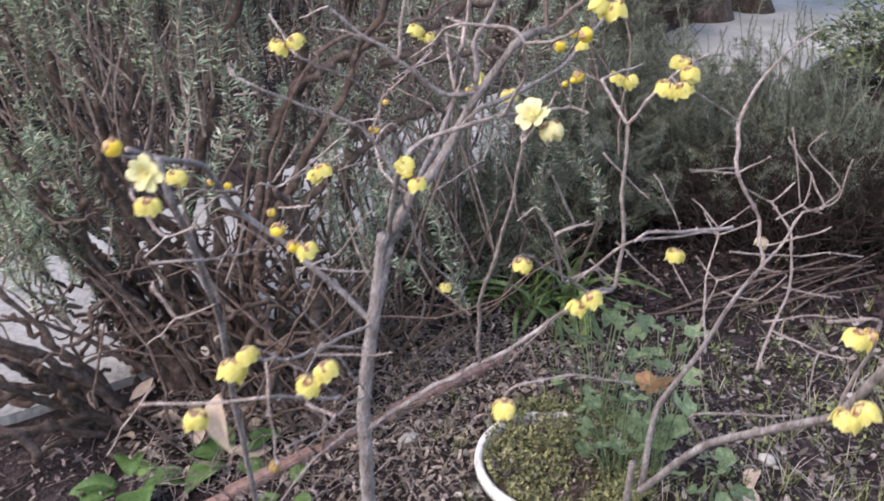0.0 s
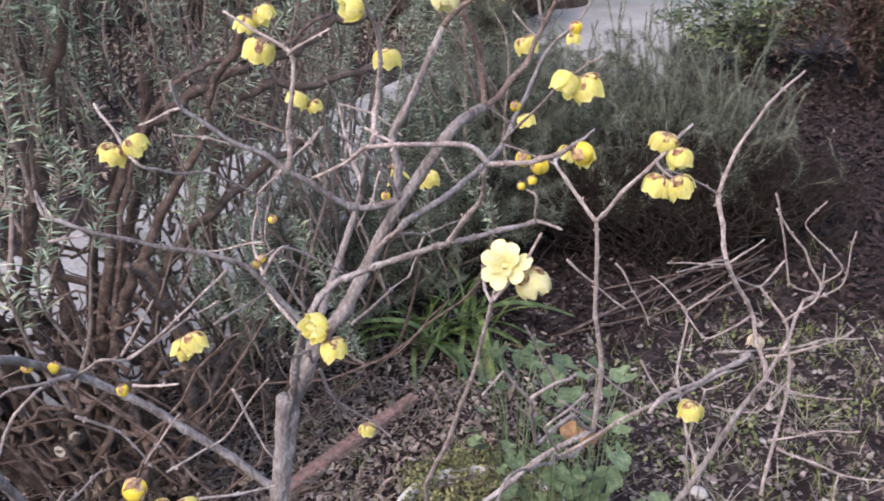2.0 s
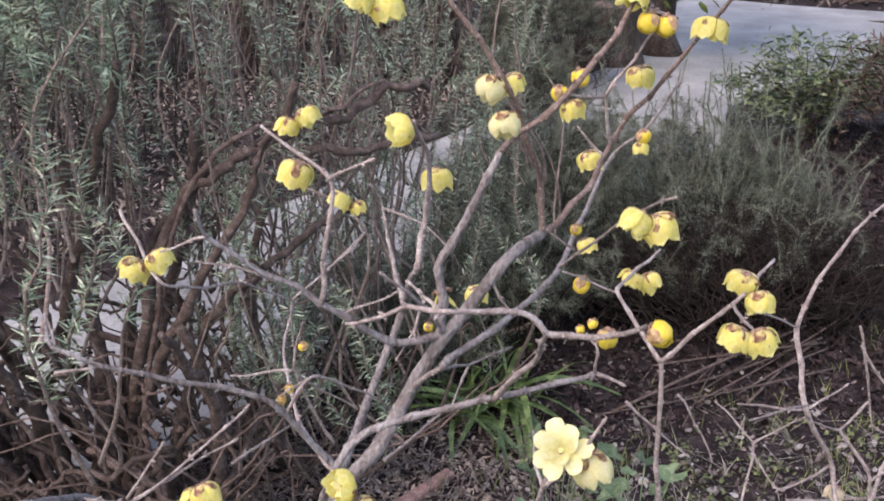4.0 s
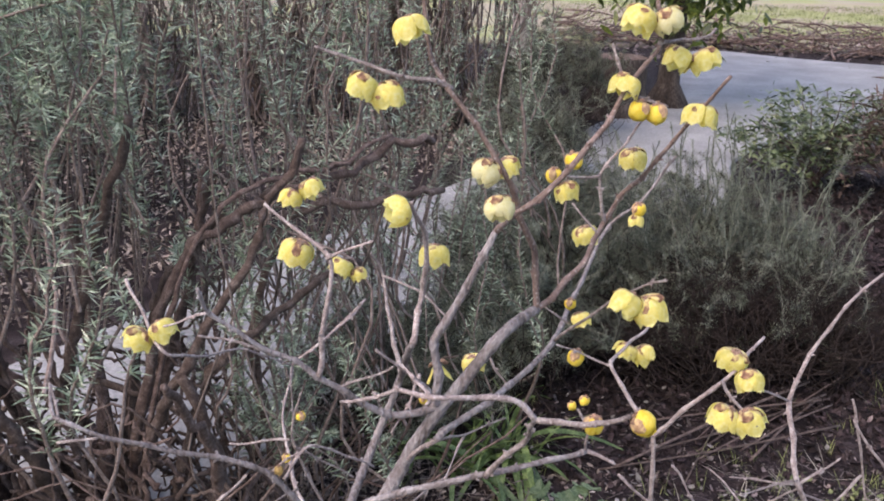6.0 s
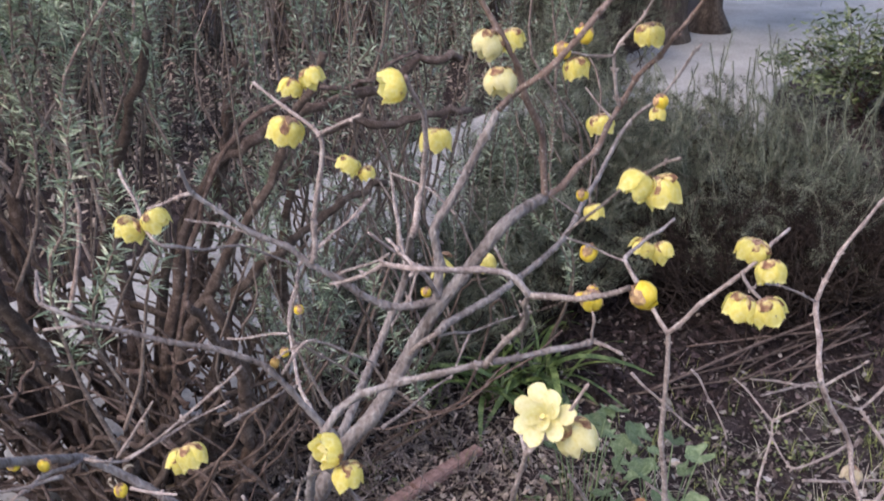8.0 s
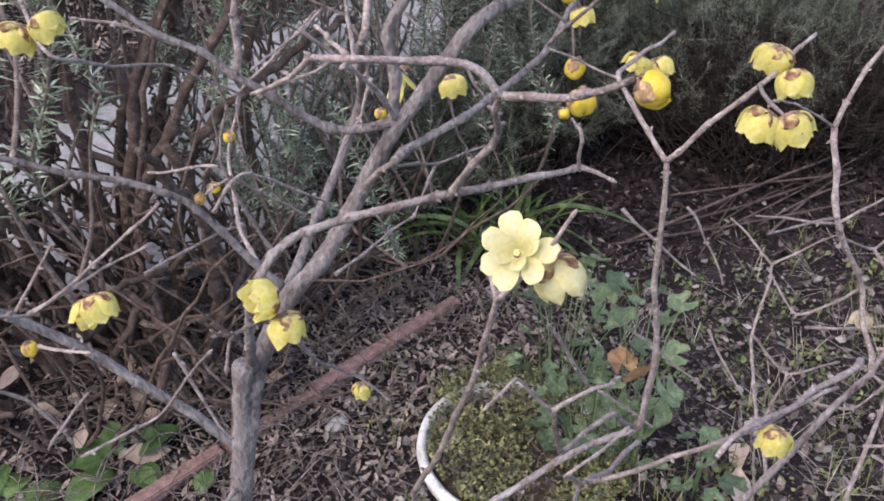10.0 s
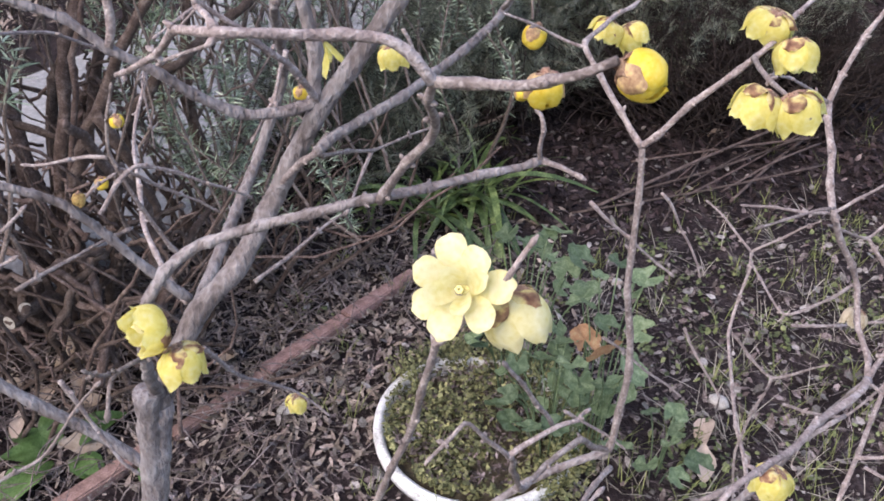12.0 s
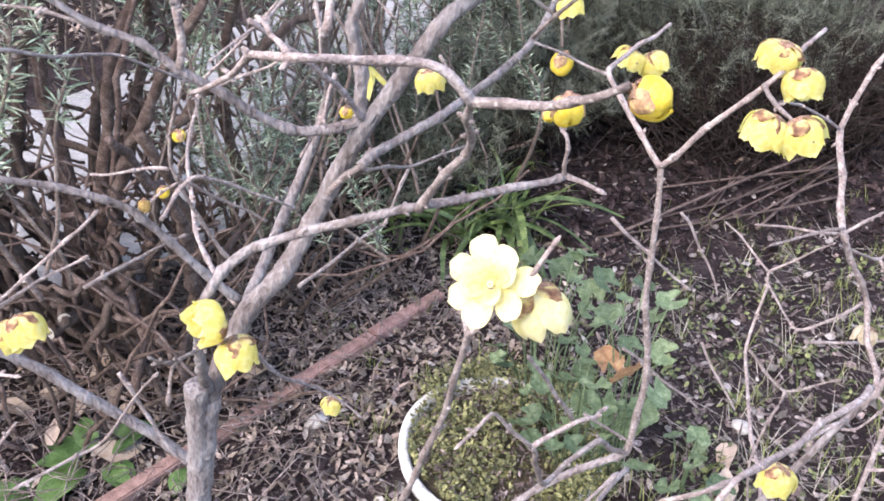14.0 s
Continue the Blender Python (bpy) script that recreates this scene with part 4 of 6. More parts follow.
blossom("bell", (0.158, 1.000, 0.987), 0.7, (0.31, -0.25, -1.21))
blossom("bud", (0.149, 1.000, 1.000), 0.7)
blossom("bud", (0.158, 1.006, 0.952), 1.05)
blossom("bell", (0.206, 1.034, 0.943), 0.85, (-0.54, -0.25, -0.95))
blossom("bell", (0.222, 1.034, 0.940), 0.95, (0.54, -0.25, -1.05))
blossom("bud", (0.129, 0.742, 1.049), 0.95, (0.9, -0.3, -0.3))
blossom("bud", (0.111, 0.765, 1.034), 0.85)
blossom("bud", (0.132, 0.898, 0.970), 0.5)
blossom("bud", (0.140, 0.898, 0.974), 0.55)
blossom("bell", (0.254, 0.937, 0.983), 1, (-0.15, 0.03, -0.93))
blossom("bell", (0.260, 0.917, 0.977), 1, (0.15, -0.53, -1.07))
blossom("bell", (0.228, 0.879, 0.971), 1, (-0.50, -0.12, -1.02))
blossom("bell", (0.243, 0.872, 0.972), 1, (0.50, -0.38, -0.98))
blossom("thin", (0.048, 0.972, 0.956), 1, (0.22, 0.02, -0.94))
blossom("bud", (0.036, 0.945, 0.949), 0.6)
blossom("bell", (0.086, 1.080, 0.909), 0.9)
blossom("open", (0.090, 0.753, 0.979), 1, (-0.42, -0.66, 0.58))
blossom("round", (0.109, 0.757, 0.962), 1.1, (0.42, -0.45, -0.78))
blossom("side", (-0.023, 0.832, 0.902), 0.9, (-0.85, -0.45, 0.1))
blossom("bell", (-0.011, 0.832, 0.883), 0.95, (0.29, -0.25, -1.21))
blossom("bell", (0.015, 1.010, 0.682), 0.75)
blossom("bell", (0.238, 0.800, 0.829), 0.85)
blossom("faded", (0.383, 0.980, 0.767), 0.8)
blossom("bell", (-0.125, 0.545, 0.848), 0.95, (-0.38, -0.35, -1.16))
blossom("bell", (-0.115, 0.550, 0.857), 0.75, (0.38, -0.15, -0.84))
blossom("bell", (-0.069, 0.527, 0.849), 0.8, (-0.43, -0.30, -1.15))
blossom("bell", (-0.056, 0.530, 0.859), 0.85, (0.43, -0.20, -0.85))
blossom("bell", (-0.174, 0.600, 0.766), 0.9)
blossom("open", (-0.189, 0.600, 0.974), 0.85, (-0.1, -0.9, 0.1))
blossom("bell", (-0.191, 0.600, 0.948), 0.8, (-0.04, -0.25, -1.25))
blossom("bell", (-0.188, 0.660, 0.948), 0.8)
blossom("bud", (-0.210, 0.600, 0.992), 1)
blossom("bud", (-0.119, 0.690, 0.893), 1)
blossom("bud", (-0.107, 0.690, 0.879), 0.9)
blossom("bell", (-0.095, 0.690, 0.875), 0.85, (0.52, -0.25, -1.08))
blossom("bell", (0.081, 0.640, 0.891), 0.7)
blossom("bell", (0.124, 0.629, 0.860), 0.75, (-0.44, -0.25, -1.15))
blossom("bell", (0.135, 0.629, 0.868), 0.75, (0.44, -0.25, -0.85))
blossom("bell", (0.071, 0.614, 0.775), 0.9)
blossom("bell", (0.311, 0.565, 0.875), 0.95, (-0.51, -0.25, -1.09))
blossom("bud", (0.319, 0.565, 0.878), 1)
blossom("bell", (0.303, 0.537, 0.827), 0.9, (-0.48, -0.25, -1.12))
blossom("bell", (0.314, 0.537, 0.833), 0.9, (0.48, -0.25, -0.88))
blossom("bud", (-0.222, 0.860, 0.871), 0.6)
blossom("bud", (-0.208, 0.870, 0.863), 0.65)
blossom("bud", (-0.170, 0.890, 0.827), 0.7)
blossom("bud", (-0.052, 0.950, 0.933), 0.6)
blossom("dry", (-0.064, 0.910, 0.915), 0.5, (-0.03, -0.53, -0.92))
blossom("bud", (-0.062, 0.940, 0.905), 0.55)
blossom("bell", (-0.105, 0.840, 0.892), 0.85, (0.37, -0.38, -0.85))
blossom("bell", (-0.113, 0.845, 0.885), 0.7, (-0.37, -0.12, -1.15))
blossom("dry", (-0.119, 0.620, 0.707), 0.8)


# ---- rosemary between the shrub and the path ----
def grow(rng, bases, tops, bow, steps=9):
    """Lines of upright shoots, bowed sideways, as an array [shoot, step, 3]."""
    t = np.linspace(0, 1, steps)[None, :, None]
    a, b = np.asarray(bases)[:, None], np.asarray(tops)[:, None]
    side = rng.normal(0, bow, (len(bases), 1, 3)) * np.array([1, 1, 0.2])
    wob = rng.normal(0, 0.006, (len(bases), steps, 3))
    sway = rng.normal(0, bow * 0.45, (len(bases), 1, 3)) * np.sin(rng.uniform(3, 9, (len(bases), 1, 1)) * t + rng.uniform(0, 6, (len(bases), 1, 1)))
    return a + (b - a) * t + side * np.sin(np.pi * t) + wob * t + sway * np.sin(np.pi * t)


def shoot_mesh(name, lines, r0, r1, material):
    """All the thin stems as four-sided rods in one mesh."""
    n, s, _ = lines.shape
    d = unit(np.gradient(lines, axis=1))
    a = unit(np.cross(d, np.array([0.3, 0.9, 0.1])))
    b = np.cross(d, a)
    r = (r0[:, None] + (r1 - r0)[:, None] * np.linspace(0, 1, s)[None])[..., None]
    ring = np.stack([lines + a * r, lines + b * r, lines - a * r, lines - b * r], 2)
    idx = np.arange(n * s * 4).reshape(n, s, 4)
    lo, hi = idx[:, :-1], idx[:, 1:]
    q = np.stack([lo, np.roll(lo, -1, 2), np.roll(hi, -1, 2), hi], -1).reshape(-1, 4)
    return mesh_np(name, ring.reshape(-1, 3), q, material, True)


def clothe(rng, lines, start, gap, whorl, length, width, rise, name, material, spread=0.42, roll=0.0):
    """Leaves in whorls along the shoots, from the fraction start of each upwards."""
    o, al, si, le, wi = [], [], [], [], []
    for line, s0 in zip(lines, start):
        seg = np.linalg.norm(np.diff(line, axis=0), axis=1)
        run = np.concatenate([[0], np.cumsum(seg)])
        at = np.arange(run[-1] * s0, run[-1], gap)
        if not len(at):
            continue
        p = np.stack([np.interp(at, run, line[:, k]) for k in range(3)], 1)
        d = unit(np.stack([np.interp(at, run, np.gradient(line[:, k])) for k in range(3)], 1))
        a = unit(np.cross(d, np.array([0.2, 0.9, 0.15])))
        b = np.cross(d, a)
        for w in range(whorl):
            ang = rng.uniform(0, 2 * np.pi, len(at))[:, None]
            out = a * np.cos(ang) + b * np.sin(ang)
            o.append(p + rng.normal(0, 0.001, p.shape))
            al.append(unit(out + d * rng.uniform(rise - spread, rise + spread * 1.2, (len(at), 1))))
            tip = rng.uniform(-roll, roll, (len(at), 1))
            si.append(np.cross(d, out) * np.cos(tip) + d * np.sin(tip))
            taper = np.where(at > run[-1] - 0.02, 0.7, 1.0)
            le.append(rng.uniform(*length, len(at)) * taper)
            wi.append(np.full(len(at), width) * rng.uniform(0.75, 1.2, len(at)))
    o, al, si = np.concatenate(o), np.concatenate(al), np.concatenate(si)
    le, wi = np.concatenate(le), np.concatenate(wi)
    bend = np.stack([np.zeros(len(o)), np.zeros(len(o)), -0.12 * le], 1)
    v, q = slivers(o, al, si, le, wi, bend)
    return mesh_np(name, v, q, material)


def bush_limb(parent, r0, r1, pts, at, rng, material=None, steps=5):
    line = smooth_line(pts, steps)
    n = len(line) - 1
    line = [p + Vector((rng.gauss(0, 0.004), rng.gauss(0, 0.004), rng.gauss(0, 0.004))) for p in line]
    radii = [(r0 + (r1 - r0) * i / n) * 0.001 * rng.uniform(0.85, 1.18) for i in range(n + 1)]
    piece("limb", mesh_of("limb", *tube(line, radii, 8, 0.12, rng), material or LIMB_WOOD), parent, at)


ROSEMARY_LIMBS = []


def gnarled(r0, r1, *pts):
    """One of the bush's old limbs; radii in millimetres."""
    ROSEMARY_LIMBS.append((r0, r1, pts))


gnarled(24, 13, (-0.60, 1.84, -0.15), (-0.61, 1.85, -0.06), (-0.67, 1.87, 0.09), (-0.71, 1.90, 0.19), (-0.73, 1.95, 0.32), (-0.73, 2.00, 0.54), (-0.73, 2.10, 0.72))
gnarled(12, 6, (-0.72, 1.90, 0.18), (-0.77, 1.88, 0.21), (-0.80, 1.87, 0.27), (-0.80, 1.86, 0.34))
gnarled(22, 12, (-0.53, 1.90, -0.16), (-0.55, 1.95, 0.11), (-0.54, 2.00, 0.27), (-0.58, 2.10, 0.44), (-0.63, 2.20, 0.70))
gnarled(11, 8, (-0.50, 1.93, 0.00), (-0.44, 1.92, 0.40), (-0.36, 1.93, 0.66), (-0.27, 1.95, 0.75), (-0.20, 1.98, 0.78), (-0.14, 2.00, 0.81), (-0.05, 2.05, 0.82), (0.03, 2.10, 0.86), (0.11, 2.15, 0.86))
gnarled(10, 7, (-0.42, 1.88, 0.00), (-0.36, 1.88, 0.30), (-0.30, 1.89, 0.48), (-0.22, 1.90, 0.56), (-0.16, 1.92, 0.60), (-0.10, 1.95, 0.64), (-0.04, 2.00, 0.65))
gnarled(10, 7, (-0.20, 2.10, 0.00), (-0.24, 2.05, 0.45), (-0.18, 2.03, 0.70), (-0.10, 2.03, 0.77), (-0.03, 2.06, 0.75), (0.06, 2.12, 0.76), (0.14, 2.20, 0.74))
gnarled(12, 6, (-0.55, 2.05, 0.00), (-0.50, 2.06, 0.35), (-0.42, 2.08, 0.58), (-0.32, 2.10, 0.70), (-0.24, 2.12, 0.74), (-0.15, 2.15, 0.79), (-0.03, 2.20, 0.80))
gnarled(6, 4, (-0.47, 1.90, 0.00), (-0.40, 1.88, 0.45), (-0.33, 1.88, 0.70), (-0.24, 1.90, 0.81), (-0.18, 1.95, 0.83), (-0.10, 2.00, 0.84), (0.03, 2.10, 0.88))
gnarled(10, 6, (-0.33, 1.80, 0.52), (-0.30, 1.82, 0.41), (-0.28, 1.84, 0.29), (-0.29, 1.86, 0.13))
gnarled(13, 7, (-0.71, 1.74, 0.01), (-0.78, 1.62, 0.20), (-0.85, 1.50, 0.35))
gnarled(12, 7, (-0.69, 1.73, -0.02), (-0.80, 1.60, 0.13), (-0.88, 1.48, 0.26))
gnarled(12, 6, (-0.71, 1.72, -0.04), (-0.81, 1.56, 0.09), (-0.90, 1.45, 0.15))
gnarled(11, 6, (-0.76, 1.72, 0.02), (-0.81, 1.60, 0.16), (-0.90, 1.50, 0.18))
gnarled(11, 6, (-0.72, 1.74, 0.03), (-0.80, 1.66, 0.23), (-0.87, 1.60, 0.39))
gnarled(8, 3, (-0.65, 1.78, 0.08), (-0.78, 1.70, 0.23), (-0.87, 1.60, 0.33))
gnarled(7, 3, (-0.72, 1.72, 0.00), (-0.78, 1.62, 0.03), (-0.85, 1.52, 0.03))
gnarled(7, 3, (-0.70, 1.72, -0.02), (-0.75, 1.64, -0.07), (-0.77, 1.60, -0.09))
gnarled(10, 5, (-0.79, 1.50, 0.07), (-0.82, 1.46, 0.15), (-0.87, 1.42, 0.22))
gnarled(8, 4, (-0.45, 1.70, 0.16), (-0.39, 1.75, 0.26), (-0.32, 1.80, 0.31), (-0.24, 1.85, 0.32))
gnarled(9, 5, (-0.37, 1.65, 0.11), (-0.36, 1.70, 0.18), (-0.40, 1.80, 0.24), (-0.48, 1.90, 0.29))
gnarled(9, 5, (-0.31, 1.70, 0.13), (-0.27, 1.80, 0.19), (-0.23, 1.90, 0.24), (-0.17, 2.00, 0.28))
gnarled(7, 4, (-0.50, 1.75, 0.30), (-0.40, 1.72, 0.26), (-0.33, 1.70, 0.18), (-0.29, 1.68, 0.12))
gnarled(7, 4, (-0.53, 2.00, 0.40), (-0.43, 1.95, 0.39), (-0.34, 1.90, 0.35), (-0.25, 1.80, 0.27))


def crooked(rng, start, heading, rise, length, wander, steps=7):
    """A bent, wandering line of points from start; heading in radians, rise as a slope."""
    p, out, w, up = list(start), [tuple(start)], heading, rise
    for k in range(steps):
        w += rng.gauss(0, wander)
        up += rng.gauss(0, wander * 0.8) - 0.12 * (up - rise * 0.5)
        d = length / steps / math.hypot(1, up)
        p = [p[0] + d * math.cos(w), p[1] + d * math.sin(w) * 0.8, max(0.01, p[2] + d * up)]
        out.append(tuple(p))
    return out


fan_rng = random.Random(19)
for k in range(12):
    ROSEMARY_LIMBS.append((fan_rng.uniform(9, 14), fan_rng.uniform(4, 6), crooked(
        fan_rng, (-0.70 + fan_rng.uniform(-0.04, 0.06), 1.76 + fan_rng.uniform(-0.06, 0.05), -0.02), fan_rng.uniform(3.3, 4.1), fan_rng.uniform(0.25, 1.3), fan_rng.uniform(0.32, 0.55), 0.22)))
for k in range(12):
    ROSEMARY_LIMBS.append((fan_rng.uniform(12, 20), fan_rng.uniform(5, 9), crooked(
        fan_rng, (-0.58 + fan_rng.uniform(-0.2, 0.26), 1.92 + fan_rng.uniform(-0.10, 0.22), -0.02), fan_rng.uniform(0, 6.28), fan_rng.uniform(1.2, 3.2), fan_rng.uniform(0.7, 1.1), 0.45)))
for k in range(12):
    ROSEMARY_LIMBS.append((fan_rng.uniform(6, 10), fan_rng.uniform(2.5, 4), crooked(
        fan_rng, (-0.52 + fan_rng.uniform(-0.15, 0.12), 1.86 + fan_rng.uniform(-0.1, 0.1), 0.0), fan_rng.uniform(2.7, 3.9), fan_rng.uniform(1.6, 3.0), fan_rng.uniform(0.8, 1.1), 0.17)))
for k in range(95):
    ROSEMARY_LIMBS.append((fan_rng.uniform(3, 6.5), fan_rng.uniform(1.5, 3), crooked(
        fan_rng, (fan_rng.uniform(-0.85, -0.32), fan_rng.uniform(1.72, 2.25), fan_rng.uniform(0.0, 0.42)), fan_rng.uniform(0, 6.28), fan_rng.uniform(-0.2, 0.7), fan_rng.uniform(0.18, 0.5), 0.55)))


def sawn_face(r):
    """A slightly domed sawn face."""
    verts = [(0, 0, 0.001)] + [(q * r * math.cos(a), q * r * math.sin(a), 0.001 * (1 - q)) for q in (0.6, 1.0) for a in [2 * math.pi * k / 12 for k in range(12)]]
    faces = [(0, 1 + k, 1 + (k + 1) % 12) for k in range(12)] + [(1 + k, 13 + k, 13 + (k + 1) % 12, 1 + (k + 1) % 12) for k in range(12)]
    return mesh_of("cut_end", verts, faces, CUT_WOOD)


def rosemary(where, label, seed, patches, limbs=(), tangle=0, cuts=()):
    """patches: (count, x range, y range, foot height range, top height range, leafless share, whorl gap, spread, pull to the middle)."""
    rng, pr = np.random.default_rng(seed), random.Random(seed)
    bush = thing("rosemary_bush", label, "bush", where, "rosemary beside the path")
    back = Matrix.Translation(-Vector(where))
    for r0, r1, pts in limbs:
        bush_limb(bush, r0, r1, pts, back, pr)
    for x, y, z, w, r in cuts:
        a, b = Vector((x, y, z)), Vector((math.cos(w), math.sin(w), 0.12)).normalized()
        bush_limb(bush, r, r * 0.95, [a - b * 0.16 - Vector((0, 0, 0.05)), a - b * 0.08, a], back, pr)
        piece("cut_end", sawn_face(r * 0.00105), bush, back @ Matrix.Translation(a + b * 0.0015) @ b.to_track_quat("Z", "Y").to_matrix().to_4x4(), "pale sawn end of a limb")
    for k in range(tangle):
        w, reach = pr.uniform(2.6, 6.6), pr.uniform(0.15, 0.5)
        x, y = where[0] + pr.uniform(-0.05 if where[0] < -0.3 else -0.3, 0.38 if where[0] < -0.3 else 0.05), where[1] + pr.uniform(-0.25, 0.05)
        z = pr.uniform(0.15, 0.6)
        bend = pr.uniform(-0.12, 0.12)
        bush_limb(bush, pr.uniform(2.4, 5.2), pr.uniform(1.1, 2.2), [(x, y, -0.02), (x + 0.3 * reach * math.cos(w) + bend, y + 0.2 * reach * math.sin(w), z * 0.45),
                  (x + 0.7 * reach * math.cos(w), y + 0.45 * reach * math.sin(w), z * 0.8 + bend), (x + reach * math.cos(w) - bend, y + 0.5 * reach * math.sin(w), z)], back, pr, steps=4)
    for count, xr, yr, foot, top, bare, gap, lean, pull in patches:
        tops = np.stack([rng.uniform(*xr, count), rng.uniform(*yr, count), rng.uniform(*top, count)], 1)
        bases = tops.copy()
        bases[:, 2] = rng.uniform(*foot, count)
        bases[:, :2] += rng.normal(0, lean, (count, 2)) + (np.array(where[:2]) - tops[:, :2]) * pull
        lines = grow(rng, bases, tops, 0.025 + 0.45 * lean, 14)
        piece("stemwork", shoot_mesh("stemwork", lines, rng.uniform(0.0022, 0.0055, count), rng.uniform(0.0011, 0.0020, count), ROSE_WOOD),
              bush, back, "thin brown upright stems", "stuff")
        piece("foliage", clothe(rng, lines, np.clip(rng.normal(bare, 0.1, count), 0.02, 0.95), gap, 6, (0.017, 0.031), 0.0031, 0.50, "foliage", NEEDLE, 0.40, 0.9),
              bush, back, "narrow grey-green needle leaves", "stuff")
    return bush


CUTS = [(-0.505, 1.70, 0.20, -2.0, 11), (-0.475, 1.70, 0.23, -1.2, 9)]
rosemary((-0.60, 1.85, 0), "tall grey-green rosemary bush with bare gnarled lower limbs", 3, [
    (30, (-1.10, -0.55), (1.64, 2.05), (0.52, 0.78), (1.0, 1.66), 0.34, 0.0085, 0.07, 0.45),
    (13, (-0.56, -0.36), (1.66, 2.05), (0.55, 0.80), (0.95, 1.60), 0.42, 0.0090, 0.07, 0.45),
    (38, (-1.35, -0.42), (1.95, 2.45), (0.4, 0.75), (1.0, 1.80), 0.26, 0.011, 0.09, 0.5),
    (14, (-0.94, -0.74), (1.68, 1.82), (0.12, 0.28), (0.40, 0.56), 0.40, 0.007, 0.04, 0.2),
    (10, (-0.92, -0.68), (1.60, 1.82), (0.38, 0.48), (0.62, 0.86), 0.25, 0.008, 0.05, 0.2),
    (3, (-0.37, -0.29), (1.36, 1.46), (0.40, 0.55), (0.86, 0.98), 0.40, 0.010, 0.02, 0.08),
], ROSEMARY_LIMBS, 30, CUTS)
rosemary((-0.1, 2.25, 0), "open rosemary bush with many bare brown stems", 5, [
    (24, (-0.42, -0.04), (1.78, 2.4), (0.02, 0.5), (0.65, 1.7), 0.60, 0.013, 0.17, 0.35),
    (42, (-0.50, 0.12), (2.1, 2.85), (0.02, 0.4), (0.7, 1.8), 0.72, 0.015, 0.18, 0.25),
    (20, (0.02, 0.50), (2.75, 3.2), (0.25, 0.5), (0.7, 1.35), 0.45, 0.013, 0.14, 0.1),
    (38, (-0.10, 0.36), (2.42, 2.85), (0.0, 0.1), (0.35, 1.15), 0.28, 0.013, 0.07, 0.1),
    (26, (-0.48, -0.05), (1.88, 2.4), (0.0, 0.15), (0.25, 0.70), 0.30, 0.011, 0.08, 0.35),
], (), 34)


# ---- dark low hedge across the path ----
dark_rng = np.random.default_rng(14)
dark = thing("evergreen_hedge", "dark low evergreen hedge on the far side of the path", "hedge", (-2.0, 3.3, 0))
for x0, y0, count in ((-2.6, -1.75, 110), (-1.5, -0.55, 130), (-0.3, 0.15, 130), (0.7, 0.75, 50)):
    spots = np.stack([dark_rng.normal(x0, 0.38, count), dark_rng.normal(y0 + 0.3, 0.22, count), dark_rng.uniform(0.45, 1.15, count)], 1)
    lines = grow(dark_rng, spots * np.array([1, 1, 0]) + dark_rng.normal(0, 0.08, (count, 3)) * np.array([1, 1, 0]), spots, 0.06, 9)
    piece("stemwork", shoot_mesh("stemwork", lines, dark_rng.uniform(0.002, 0.005, count), np.full(count, 0.0012), SHADED_FEATHER_WOOD), dark, None, "dark thin stems", "stuff")
    piece("foliage", clothe(dark_rng, lines, np.full(count, 0.08), 0.013, 4, (0.02, 0.04), 0.0045, 0.4, "foliage", SHADED_FEATHER), dark, None, "small dark green leaves", "stuff")


# ---- bare hedge past the path ----
def hedge(where, length, deep, high, count, seed):
    rng = np.random.default_rng(seed)
    h = thing("bare_hedge", "tall tangled hedge of bare brown twigs past the path", "hedge", where)
    for share, leafy in ((0.75, False), (0.25, True)):
        k = int(count * share)
        tops = np.stack([rng.uniform(-length, length, k), rng.uniform(-deep, deep, k), high * rng.uniform(0.45, 1.0, k)], 1)
        bases = tops * np.array([0.95, 0.8, 0]) + rng.normal(0, 0.25, (k, 3)) * np.array([1, 0.5, 0])
        lines = grow(rng, bases, tops, 0.16, 14)
        piece("stemwork", shoot_mesh("stemwork", lines, rng.uniform(0.005, 0.012, k), rng.uniform(0.002, 0.005, k), ROSE_WOOD), h, None, "tangled bare twigs", "stuff")
        if leafy:
            piece("foliage", clothe(rng, lines, np.full(k, 0.2), 0.05, 3, (0.03, 0.07), 0.012, 0.4, "foliage", NEEDLE), h, None, "sparse dull green leaves", "stuff")
        else:
            piece("twigwork", clothe(rng, lines, np.full(k, 0.15), 0.06, 2, (0.10, 0.28), 0.006, 0.9, "twigwork", ROSE_WOOD), h, None, "fine brown side twigs", "stuff")


hedge((-1.65, 6.7, 0), 2.5, 0.45, 2.3, 620, 12)


